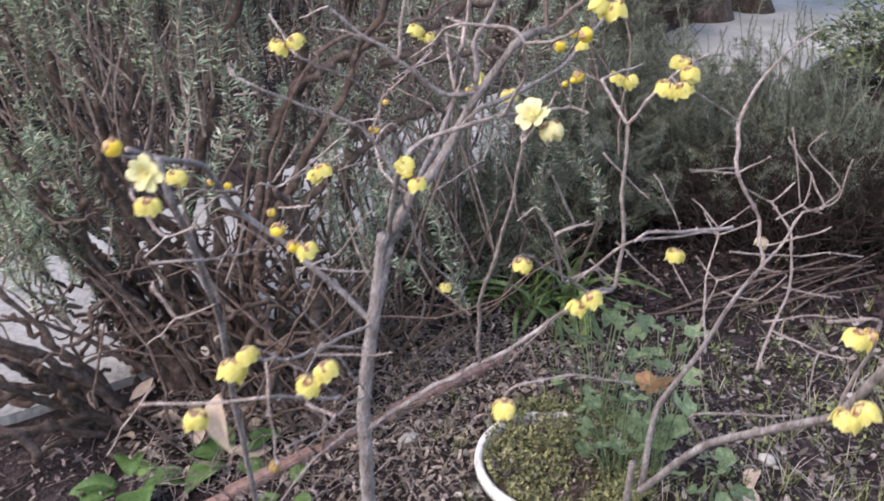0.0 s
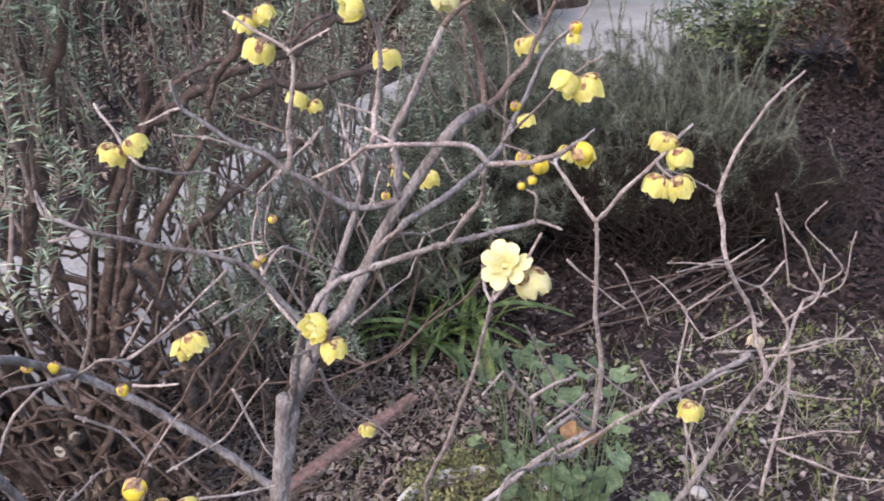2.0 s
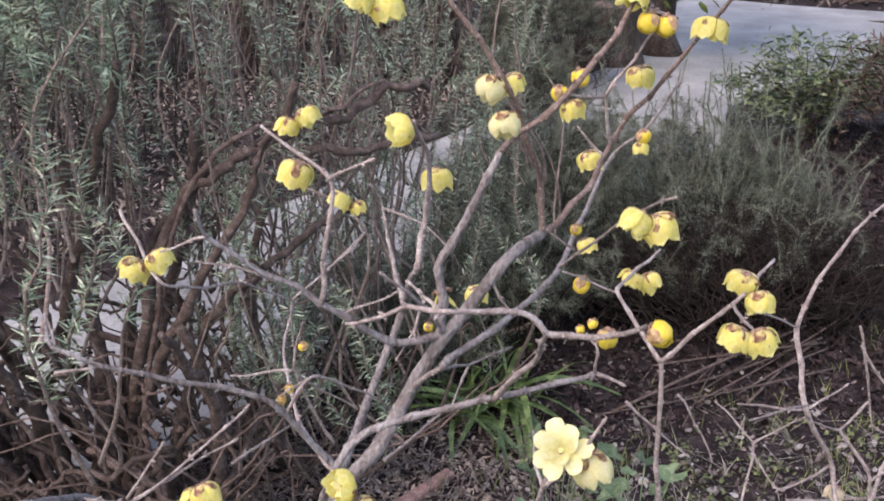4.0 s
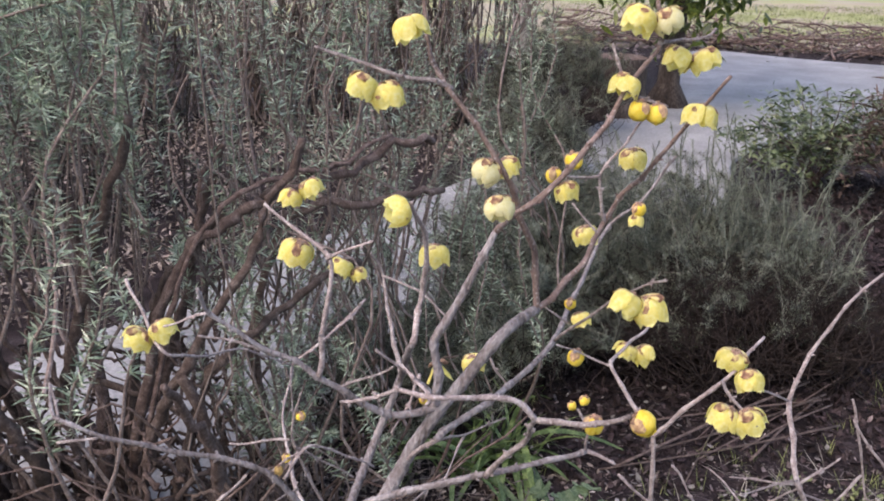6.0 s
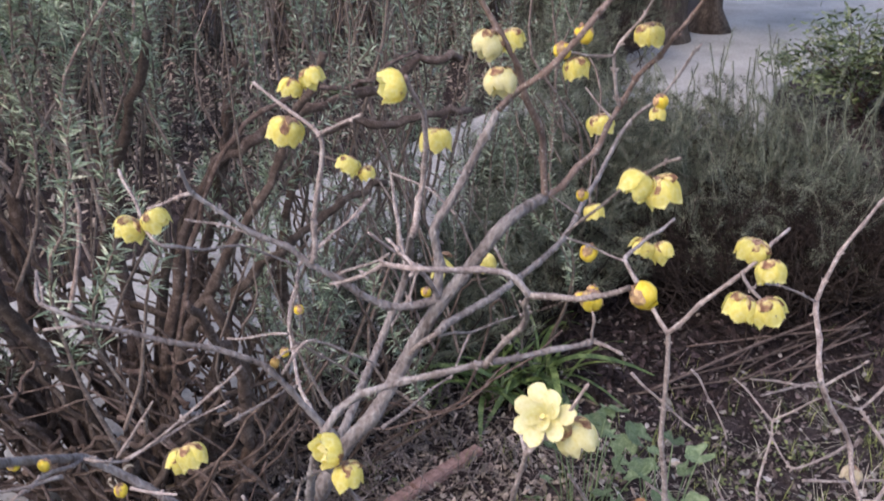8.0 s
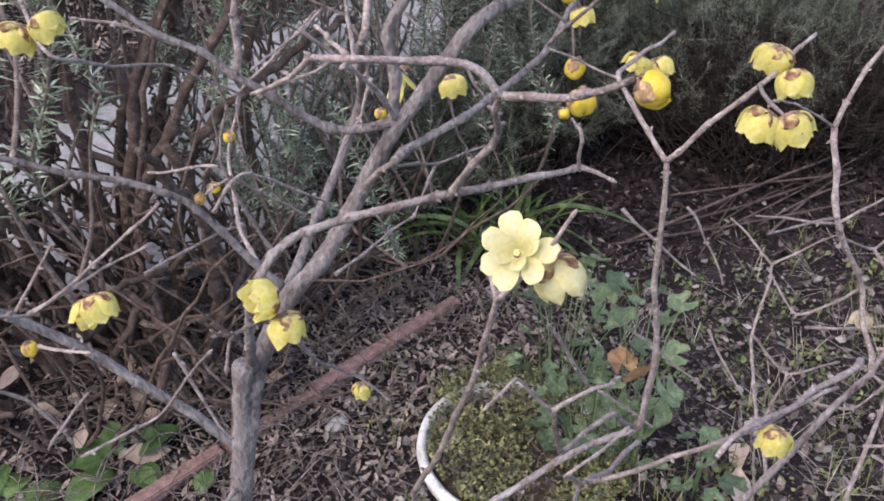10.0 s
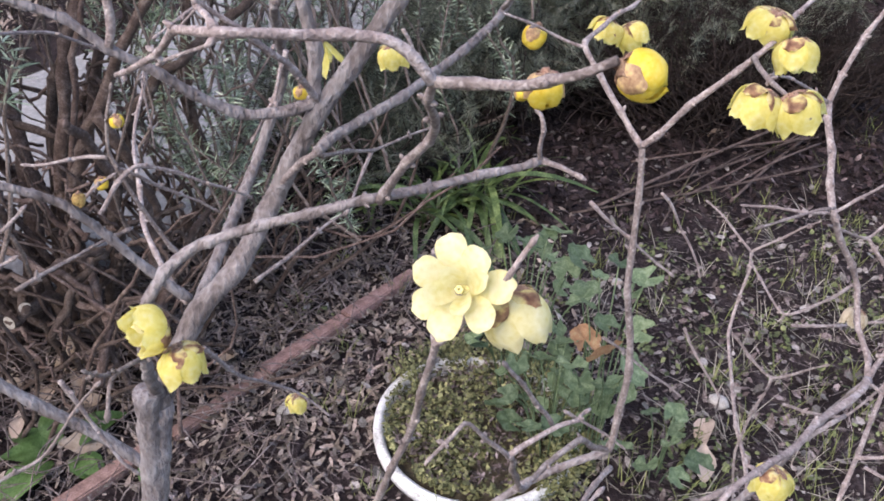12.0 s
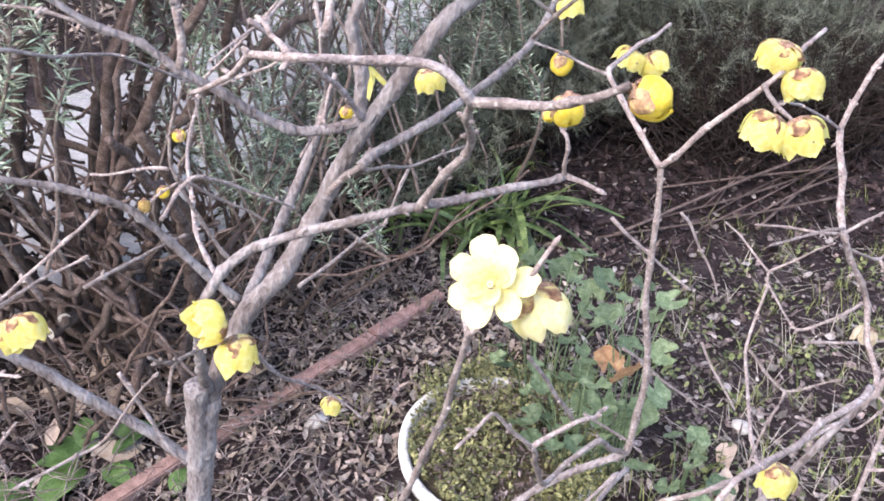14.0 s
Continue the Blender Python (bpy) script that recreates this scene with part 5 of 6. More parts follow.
# ---- the dark feathery bush ----
def feathery_bush(where, rx, ry, high, count, seed, label, plume=0.3):
    rng, pr = np.random.default_rng(seed), random.Random(seed)
    bush = thing("feathery_bush", label, "bush", where)
    a = rng.uniform(0, 2 * np.pi, count)
    r = np.sqrt(rng.uniform(0, 1, count))
    tops = np.stack([rx * r * np.cos(a), ry * r * np.sin(a), high * (1 - 0.6 * r ** 3) * rng.uniform(0.75, 1.15, count) + 0.06], 1)
    bases = np.stack([tops[:, 0] * 0.6 + rng.normal(0, 0.08, count), tops[:, 1] * 0.6 + rng.normal(0, 0.08, count), tops[:, 2] * rng.uniform(0.0, 0.6, count)], 1)
    lines = grow(rng, bases, tops, 0.06, 8)
    piece("stemwork", shoot_mesh("stemwork", lines, rng.uniform(0.0012, 0.003, count), np.full(count, 0.0008), SHADED_FEATHER_WOOD), bush, None, "thin woody stems", "stuff")
    wisps = int(count * plume)
    a, r = rng.uniform(0, 2 * np.pi, wisps), np.sqrt(rng.uniform(0, 1, wisps))
    feet = np.stack([rx * 0.85 * r * np.cos(a), ry * (0.65 * r * np.sin(a) + 0.2), high * (1 - 0.55 * r ** 3) * rng.uniform(0.55, 0.95, wisps)], 1)
    tips = feet + np.stack([rng.normal(0, 0.07, wisps), rng.normal(0, 0.06, wisps), 0.05 + 0.26 * rng.uniform(0, 1, wisps) ** 1.6], 1)
    lines = grow(rng, feet, tips, 0.07, 11)
    piece("stemwork", shoot_mesh("stemwork", lines, rng.uniform(0.0009, 0.0016, wisps), np.full(wisps, 0.0005), PALE_SHOOT), bush, None, "fine pale crooked shoots", "stuff")
    piece("foliage", clothe(rng, lines, np.full(wisps, 0.02), 0.0065, 5, (0.014, 0.040), 0.0010, 0.6, "foliage", GREY_FEATHER, 0.8), bush, None,
          "soft grey-green thread leaves", "stuff")
    piece("foliage", clothe(rng, lines, np.full(count, 0.15), 0.009, 4, (0.012, 0.030), 0.0016, 0.5, "foliage", SHADED_FEATHER), bush, None,
          "fine grey-green thread leaves darkened for shade", "stuff")
    for k in range(9):
        w = pr.uniform(0, 6.28)
        bush_limb(bush, 7, 3, [(0, 0, 0), (rx * 0.3 * math.cos(w), ry * 0.3 * math.sin(w), high * 0.25), (rx * 0.75 * math.cos(w), ry * 0.75 * math.sin(w), high * 0.5)],
                  Matrix.Identity(4), pr, SHADED_FEATHER_WOOD)
    return bush


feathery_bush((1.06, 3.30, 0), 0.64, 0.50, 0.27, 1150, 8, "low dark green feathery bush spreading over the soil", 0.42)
# added dark mat standing in for the shade before the bush
feathery_bush((1.12, 2.80, 0), 0.60, 0.25, 0.27, 1050, 18, "low dark growth added as shade along the bush front", 0.05)
feathery_bush((0.04, 2.42, 0), 0.26, 0.18, 0.22, 90, 21, "low dull green undergrowth along the path edge", 1.5)
feathery_bush((0.36, 2.70, 0), 0.30, 0.20, 0.24, 110, 22, "low dull green undergrowth behind strap leaves", 1.5)
feathery_bush((0.52, 3.02, 0), 0.42, 0.28, 0.44, 170, 9, "slender grey-green feathery bush at the path edge", 2.4)
feathery_bush((1.12, 6.1, 0), 0.55, 0.45, 0.55, 260, 10, "wispy dull green bush beside a cut tree stump", 1.0)
feathery_bush((0.85, 5.0, 0), 0.30, 0.40, 0.30, 160, 11, "low wispy green growth along the path edge", 1.0)


# ---- strap-leaved clump ----
def strap_leaf(length, width, arch, seed):
    rng = random.Random(seed)
    verts, faces, n = [], [], 9
    for i in range(n + 1):
        t = i / n
        out = length * (0.25 * t + 0.62 * arch * t * t)
        z = length * (t - 0.72 * arch * t ** 2.4)
        w = width * (0.55 + 0.6 * t) * (1 - t ** 3.5) + 0.0004
        for u in (-1, 0, 1):
            verts.append((u * w, out, z - (0.15 if u == 0 else 0) * w + 0.03 * length * math.sin(3 * t + seed) * u * 0.2))
        if i:
            for k in range(2):
                a = (i - 1) * 3 + k
                faces.append((a, a + 1, a + 4, a + 3))
    return mesh_of("leaf", verts, faces, STRAP)


STRAPS = [strap_leaf(L, w, arch, k) for k, (L, w, arch) in enumerate([(0.34, 0.0100, 1.05), (0.30, 0.008, 1.2), (0.34, 0.0105, 1.15), (0.28, 0.0075, 0.4), (0.32, 0.011, 1.3), (0.30, 0.006, 0.55)])]


def strap_clump(where, count, size, seed, label):
    rng = random.Random(seed)
    clump = thing("strap_leaf_plant", label, "plant", where, "strap-leaved clumps")
    for k in range(count):
        m = pose(rng.gauss(0, 0.03) * size, rng.gauss(0, 0.03) * size, -0.01, rng.uniform(-30, 6), rng.uniform(-12, 12), rng.uniform(0, 360))
        piece("leaf", STRAPS[rng.randrange(6)], clump, m @ Matrix.Scale(size * rng.uniform(0.75, 1.15), 4))


strap_clump((0.33, 2.34, 0), 44, 0.85, 2, "arching bright green strap-leaved clump on the soil")
strap_clump((0.22, 2.29, 0), 34, 0.8, 3, "low green strap-leaved clump beside red bricks")
strap_clump((0.06, 2.42, 0), 18, 0.65, 6, "dark green strap-leaved clump under bare stems")
strap_clump((0.92, 5.45, 0), 44, 1.25, 4, "distant bright green grassy clump by the path")
strap_clump((0.41, 3.45, 0), 20, 0.8, 7, "sparse bright green grassy clump among wispy stems")


# ---- brick edging ----
def brick_mesh(seed):
    rng = random.Random(seed)
    bm = bmesh.new()
    bmesh.ops.create_cube(bm, size=1)
    for v in bm.verts:
        v.co = Vector((v.co.x * 0.203, v.co.y * 0.029, v.co.z * 0.095)) + Vector([rng.uniform(-0.0025, 0.0025) for _ in range(3)])
    bmesh.ops.bevel(bm, geom=bm.edges[:], offset=0.003, segments=2, affect="EDGES")
    me = bpy.data.meshes.new("brick")
    bm.to_mesh(me)
    bm.free()
    me.materials.append(BRICK)
    return me


edging = thing("brick_edging", "row of worn red bricks sunk on edge in the soil", "edging", (-0.05, 1.79, 0), kind="structure")
BRICKS = [brick_mesh(k) for k in range(3)]
EDGE_FROM, EDGE_STEP = Vector((0.098, 1.992, 0)), Vector((-0.1478, -0.1478, 0))
for k in range(5):
    q = EDGE_FROM + EDGE_STEP * k - Vector((-0.05, 1.79, 0))
    piece("brick", BRICKS[k % 3], edging, pose(q.x, q.y, -0.037 + 0.004 * (k % 2), 2 * (k % 3) - 2, 1.5 - k % 2, 45 + 1.2 * (k % 3) - 1.2))


# ---- white pot with ground cover ----
POT = Vector((0.246, 1.602, -0.035))


def lathe(profile, sides, name, material, rng=None):
    verts, faces, n = [], [], len(profile)
    for k in range(sides):
        a = 2 * math.pi * k / sides
        j = 1 + (0.012 * math.sin(3 * a + 1) if rng else 0)
        for r, z in profile:
            verts.append((r * j * math.cos(a), r * j * math.sin(a), z))
    for k in range(sides):
        for i in range(n - 1):
            a, b = k * n + i, ((k + 1) % sides) * n + i
            faces.append((a, b, b + 1, a + 1))
    return mesh_of(name, verts, faces, material)


pot = thing("plant_pot", "round white weathered plant pot sunk in the soil", "pot", POT)
piece("bowl", lathe([(0.02, -0.05), (0.14, -0.05), (0.152, 0.0), (0.166, 0.025), (0.175, 0.030), (0.178, 0.045), (0.176, 0.056), (0.169, 0.060),
                     (0.162, 0.056), (0.158, 0.045), (0.154, 0.02), (0.150, 0.0)], 56, "bowl", GLAZE, True), pot)
piece("potting_soil", lathe([(0.0001, 0.045), (0.05, 0.047), (0.1, 0.042), (0.152, 0.036)], 40, "potting_soil", POT_SOIL), pot)


def scatter_leaves(rng, centres, size, tilt, name, material, ratio=0.7):
    """Small flat leaves lying at the given points, two quads each."""
    n = len(centres)
    ang = rng.uniform(0, 2 * np.pi, n)
    al = np.stack([np.cos(ang), np.sin(ang), rng.normal(0, tilt, n)], 1)
    al = unit(al)
    si = unit(np.stack([-np.sin(ang), np.cos(ang), rng.normal(0, tilt, n)], 1))
    le = rng.uniform(*size, n)
    v, q = slivers(centres - al * le[:, None] / 2, al, si, le, le * ratio * rng.uniform(0.7, 1.2, n),
                   np.stack([np.zeros(n), np.zeros(n), rng.normal(0, 0.2, n) * le], 1))
    return mesh_np(name, v, q, material)


cover_rng = np.random.default_rng(21)
n = 6800
a, r = cover_rng.uniform(0, 2 * np.pi, n), 0.158 * np.sqrt(cover_rng.uniform(0, 1, n))
keep = np.array([noise.noise(Vector((14 * q * math.cos(w), 14 * q * math.sin(w), 4.0))) + 0.5 * noise.noise(Vector((40 * q * math.cos(w), 40 * q * math.sin(w), 1.0))) > -0.26 for q, w in zip(r, a)])
a, r = a[keep], r[keep]
n = len(r)
spill = np.where(np.abs((a - 0.5 + np.pi) % (2 * np.pi) - np.pi) < 1.55, 1.26, 1.0)
r = r * spill
c = np.stack([r * np.cos(a), r * np.sin(a), 0.046 + 0.045 * cover_rng.random(n) ** 1.4 * np.maximum(0.35, 1.25 - (r / 0.17) ** 2) + np.where(r > 0.15, 0.018, 0)], 1)
edge = 2200
w, s = cover_rng.uniform(-1.1, 2.4, edge), cover_rng.uniform(0.135, 0.215, edge)
c = np.concatenate([c, np.stack([s * np.cos(w), s * np.sin(w), 0.03 + 0.055 * cover_rng.random(edge) + np.where(s < 0.18, 0.018, 0)], 1)])
piece("ground_cover", scatter_leaves(cover_rng, c, (0.004, 0.011), 0.5, "ground_cover", CREEPER), pot, None, "low mossy green ground cover", "stuff")

w, s = cover_rng.uniform(0, 2 * np.pi, 900), 0.148 * np.sqrt(cover_rng.uniform(0, 1, 900))
piece("litter", scatter_leaves(cover_rng, np.stack([s * np.cos(w), s * np.sin(w), 0.052 + 0.02 * cover_rng.random(900)], 1), (0.006, 0.018), 0.5, "litter", DEAD_LEAF, 0.4),
      pot, None, "dry brown leaf scraps", "stuff")

# ---- lobed-leaf plants ----
def lobed_leaf(seed):
    """A round leaf with toothed lobes, slightly cupped."""
    rng = random.Random(seed)
    verts, faces, n = [(0, 0, 0)], [], 26
    for ring in (0.55, 1.0):
        for k in range(n):
            a = -math.pi * 0.86 + 2 * math.pi * 0.86 * k / (n - 1)
            lobe = 1 + ring * (0.075 * math.cos(5 * a) + 0.055 * math.cos(15 * a + seed))
            r = 0.030 * ring * lobe
            verts.append((r * math.sin(a), r * math.cos(a), 0.005 * ring * ring + 0.0025 * ring * math.sin(5 * a + seed)))
    for k in range(n - 1):
        faces.append((0, 1 + k + 1, 1 + k))
        faces.append((1 + k, 2 + k, 1 + n + k + 1, 1 + n + k))
    return verts, faces


LOBES = [mesh_of("leaf", *lobed_leaf(k), LOBED) for k in range(4)]
LOBES_ORANGE = [mesh_of("leaf", *lobed_leaf(k + 5), ORANGE_LEAF) for k in range(2)]


def lobed_plant(where, count, spread, low, high, seed, label, orange=()):
    rng = random.Random(seed)
    plant = thing("lobed_leaf_plant", label, "plant", where, "lobed-leaf ground plants")
    for k in range(count):
        a, r = rng.uniform(0, 6.28), spread * math.sqrt(rng.random())
        x, y, z = r * math.cos(a), r * math.sin(a), rng.uniform(low, high) * (1.1 - 0.3 * r / spread)
        stalk = smooth_line([(x * 0.3, y * 0.3, -0.01), (x * 0.6, y * 0.6, z * 0.7), (x, y, z)], 4)
        piece("stalk", mesh_of("stalk", *tube(stalk, [0.0013] * len(stalk), 5), LOBED), plant)
        red = k in orange
        me = LOBES_ORANGE[k % 2] if red else LOBES[rng.randrange(4)]
        piece("leaf", me, plant, pose(x, y, z, rng.uniform(-35, 30), rng.uniform(-30, 30), rng.uniform(0, 360)) @ Matrix.Scale(rng.uniform(0.45, 0.95), 4),
              "withered orange leaf" if red else "")


lobed_plant((0.33, 1.70, 0), 20, 0.13, 0.20, 0.34, 5, "grey-green lobed-leaf plant standing behind a white pot")
lobed_plant((0.43, 1.56, 0), 12, 0.085, 0.20, 0.40, 6, "lobed-leaf plant with a yellowing orange leaf", (7,))
lobed_plant((0.36, 1.55, 0.03), 26, 0.12, 0.06, 0.20, 7, "green lobed-leaf plant hanging over a white pot")
lobed_plant((0.53, 1.50, 0), 8, 0.09, 0.05, 0.12, 8, "small green lobed-leaf plant on the soil")
orange = thing("withered_leaf_plant", "small plant holding one withered orange leaf", "plant", (0.415, 1.50, 0))
stalk = smooth_line([(0, 0, -0.01), (0.006, 0.0, 0.14), (-0.012, -0.02, 0.275)], 4)
piece("stalk", mesh_of("stalk", *tube(stalk, [0.0013] * len(stalk), 5), LOBED), orange)
piece("leaf", LOBES_ORANGE[0], orange, pose(-0.012, -0.02, 0.285, 62, 8, 200) @ Matrix.Scale(0.95, 4), "withered orange leaf")

# ---- broad-leaved plants by the brick edge ----
BROAD_LEAVES = [leaf_mesh("leaf", w, 0.12, BROAD, curl, 0.25, 0.5) for w, curl in (
    ((0.02, 0.16, 0.26, 0.29, 0.24, 0.15, 0.01), 0.7), ((0.02, 0.12, 0.2, 0.24, 0.22, 0.12, 0.01), 0.9), ((0.03, 0.2, 0.3, 0.3, 0.22, 0.1, 0.01), 0.5))]


def broad_plant(where, count, size, seed, label):
    rng = random.Random(seed)
    plant = thing("broad_leaf_plant", label, "plant", where, "broad-leaved plants")
    for k in range(count):
        a = 360 * k / count + rng.uniform(-25, 25)
        piece("leaf", BROAD_LEAVES[k % 3], plant, pose(0, 0, 0.0, 0, 0, a) @ pose(0, 0.02, 0, rng.uniform(-5, 30), rng.uniform(-12, 12), 0)
              @ Matrix.Scale(size * rng.uniform(0.75, 1.2), 4))


broad_plant((-0.44, 1.60, 0), 7, 0.8, 2, "low bright green broad-leaved plant")
broad_plant((-0.30, 1.50, 0), 3, 0.5, 3, "small green broad-leaved plant")
broad_plant((-0.62, 1.50, 0), 8, 0.9, 4, "green broad-leaved plant among dead leaves")

# ---- fallen leaves large enough to tell apart ----
FALLEN = [leaf_mesh("fallen_leaf", w, 0.085, PALE_LEAF, c, f, 0.2) for w, c, f in (
    ((0.02, 0.18, 0.28, 0.27, 0.2, 0.1, 0.01), 0.5, 0.45), ((0.02, 0.14, 0.24, 0.3, 0.26, 0.12, 0.01), -0.3, 0.3), ((0.03, 0.2, 0.25, 0.2, 0.14, 0.08, 0.01), 0.9, 0.6))]
fallen_rng = random.Random(17)
for x, y in [(-0.40, 1.72), (-0.34, 1.78), (-0.50, 1.80), (-0.29, 1.86), (-0.56, 1.68), (-0.66, 1.64), (-0.46, 1.90), (-0.22, 1.80), (-0.60, 1.87), (0.66, 1.60),
             (0.60, 1.46), (-0.36, 1.62), (1.06, 2.66), (-0.72, 1.78),
             (-0.52, 1.62), (-0.58, 1.76), (-0.44, 1.80), (-0.64, 1.72), (-0.49, 1.70), (-0.38, 1.66), (-0.68, 1.86), (-0.33, 1.70)]:
    leaf = new("fallen_leaf", FALLEN[fallen_rng.randrange(3)])
    leaf.matrix_world = pose(x, y, 0.012, fallen_rng.uniform(-25, 25), fallen_rng.uniform(-25, 25), fallen_rng.uniform(0, 360)) @ Matrix.Scale(fallen_rng.uniform(0.6, 1.0), 4)
    tagged(leaf, "pale tan fallen leaf curled on the soil", "leaf", "large fallen leaves")
withered = piece("withered_leaf", FALLEN[0], shrub, SHRUB_AT @ pose(-0.162, 0.625, 0.775, -70, 15, 150) @ Matrix.Scale(0.62, 4), "curled pale brown withered leaf")

# ---- dry stalks on the soil ----
stalks = thing("dry_stalks", "bundle of long dry brown stalks lying on the soil", "stalks", (1.08, 2.46, 0))
stalk_rng = random.Random(23)
for k in range(10):
    a = radians(24 + stalk_rng.gauss(0, 15))
    half = stalk_rng.uniform(0.18, 0.42)
    cx, cy = stalk_rng.gauss(0, 0.10), stalk_rng.gauss(0, 0.07)
    line = smooth_line([(cx - half * math.cos(a), cy - half * math.sin(a), 0.008), (cx, cy, 0.018 + 0.02 * stalk_rng.random()),
                        (cx + half * math.cos(a), cy + half * math.sin(a), 0.02 + 0.05 * stalk_rng.random())], 4)
    piece("stalk", mesh_of("stalk", *tube(line, [stalk_rng.uniform(0.0018, 0.0042)] * len(line), 6), BROWN_STALK), stalks)


# ---- stones and single leaves on the soil ----
def stone(where, size, seed, label):
    rng = random.Random(seed)
    bm = bmesh.new()
    bmesh.ops.create_icosphere(bm, subdivisions=2, radius=1.0)
    for v in bm.verts:
        f = rng.uniform(0.82, 1.1)
        v.co = Vector((v.co.x * size[0] * f, v.co.y * size[1] * f, v.co.z * size[2] * f))
    me = bpy.data.meshes.new("stone")
    bm.to_mesh(me)
    bm.free()
    me.polygons.foreach_set("use_smooth", [True] * len(me.polygons))
    me.materials.append(PALE_STONE)
    ob = new("stone", me)
    ob.matrix_world = pose(where[0], where[1], height(*where) + size[2] * 0.5, 0, 0, rng.uniform(0, 360))
    tagged(ob, label, "stone", "pale stones on the soil")


stone((-0.075, 1.682), (0.026, 0.018, 0.011), 1, "pale flat stone lying on the dark soil")
stone((0.695, 1.653), (0.022, 0.016, 0.012), 2, "small pale rounded stone on the soil")
stone((0.60, 2.02), (0.015, 0.012, 0.008), 3, "little pale stone beside strap leaves")


# ---- litter, pebbles and grass on the soil ----
def on_path(x, y):
    return (y - 2.25) * 0.68 - (x + 0.35) * 0.73 > 0 and y > 1.2


litter_rng = np.random.default_rng(31)


def soil_points(count, xr, yr, lift, mid=(0.4, 1.7), reach=1.45, thin=0.3):
    """Points on the soil, thinning out away from the middle of the bed and under the low bush."""
    p = np.stack([litter_rng.uniform(*xr, count), litter_rng.uniform(*yr, count)], 1)
    d = np.hypot(p[:, 0] - mid[0], p[:, 1] - mid[1])
    share = 1 / (1 + (d / reach) ** 6) * (1 - (1 - thin) * np.clip((p[:, 1] - 2.0) / 0.4, 0, 1))
    p = p[litter_rng.random(count) < share]
    keep = np.array([not on_path(x, y) and math.hypot(x - POT.x, y - POT.y) > 0.178 for x, y in p])
    p = p[keep]
    z = np.array([height(x, y) for x, y in p]) + lift
    return np.concatenate([p, z[:, None]], 1)


def stuff(name, label, category, me):
    tagged(new(name, me), label, category, kind="stuff")


tangle_rng = random.Random(71)
dead = thing("dead_stems", "tangle of thin dead stems lying on the soil", "stems", (0, 1.9, 0))
rest = []
for k in range(1000):
    x, y = tangle_rng.uniform(-0.6, 0.4), tangle_rng.uniform(1.45, 2.4)
    if on_path(x, y) or math.hypot(x - POT.x, y - POT.y) < 0.3 or (abs((x + 0.05) - (y - 1.84)) < 0.05 and tangle_rng.random() < 0.7):
        continue
    w, L, lift = tangle_rng.uniform(0, 6.28), tangle_rng.uniform(0.03, 0.12), tangle_rng.uniform(0.0, 0.05)
    turn = tangle_rng.uniform(-1.4, 1.4)
    line = smooth_line([(x - L * math.cos(w), y - 1.9 - L * math.sin(w), 0.006), (x, y - 1.9, 0.01 + lift),
                        (x + L * math.cos(w + turn), y - 1.9 + L * math.sin(w + turn), 0.006 + lift * tangle_rng.random())], 4)
    shape = tube(line, [tangle_rng.uniform(0.0006, 0.0014)] * len(line), 5)
    if k > 330 and (x > 0.05 or y > 2.15) and tangle_rng.random() < 0.75:
        continue
    if k < 330:
        piece("stem", mesh_of("stem", *shape, STRAW), dead)
    else:
        rest.append(shape)
piece("stemwork", mesh_of("stemwork", *join(rest), STRAW), dead, None, "fine dead stems matted on the soil", "stuff")


def far_bed(count, lift):
    """Points on the open soil past the low bush."""
    p = np.stack([litter_rng.uniform(0.45, 3.6, count), litter_rng.uniform(2.2, 5.2, count)], 1)
    p = p[(p[:, 1] - 4.6) * 0.75 - (p[:, 0] - 1.7) * 0.65 < 0]
    return np.concatenate([p, np.array([height(x, y) for x, y in p])[:, None] + lift], 1)


# reddish litter whose dark colour also paints the shade by the low bush
stuff("reddish_litter", "reddish dead leaves, darkened for bush shade, on the soil", "litter",
      scatter_leaves(litter_rng, far_bed(30000, 0.008), (0.010, 0.036), 0.5, "reddish_litter", SHADED_RED_LITTER, 0.55))
p = np.stack([litter_rng.uniform(-3.4, 1.6, 30000), litter_rng.uniform(3.0, 7.6, 30000), np.full(30000, 0.008)], 1)
p = p[4.1 * (p[:, 1] - 2.4) - 5.8 * (p[:, 0] + 1.55) > 0.7]
stuff("path_side_litter", "tan dead leaves and straw on the far side of the path", "litter", scatter_leaves(litter_rng, p, (0.015, 0.042), 0.5, "path_side_litter", TAN_LITTER, 0.4))
stuff("leaf_litter", "brown and tan dead leaf litter over the soil", "litter",
      scatter_leaves(litter_rng, soil_points(60000, (-2.6, 3.4), (-0.8, 4.2), 0.006), (0.007, 0.024), 0.45, "leaf_litter", DEAD_LEAF, 0.6))
p = soil_points(15000, (-0.9, 0.6), (1.3, 2.6), 0.010, (-0.10, 1.92), 0.45, 0.8)
stuff("tan_litter", "tan dead leaf scraps under the bare rosemary stems", "litter", scatter_leaves(litter_rng, p, (0.006, 0.026), 0.5, "tan_litter", TAN_LITTER, 0.4))
p = soil_points(30000, (-2.6, 3.4), (-0.8, 4.2), 0.006)
n = len(p)
ang = litter_rng.uniform(0, 2 * np.pi, n)
v, q = slivers(p, unit(np.stack([np.cos(ang), np.sin(ang), litter_rng.normal(0.05, 0.15, n)], 1)), np.stack([-np.sin(ang), np.cos(ang), np.zeros(n)], 1),
               litter_rng.uniform(0.012, 0.07, n), litter_rng.uniform(0.0010, 0.0032, n))
stuff("twig_litter", "small dry twigs and straw strewn over the soil", "twigs", mesh_np("twig_litter", v, q, STRAW))


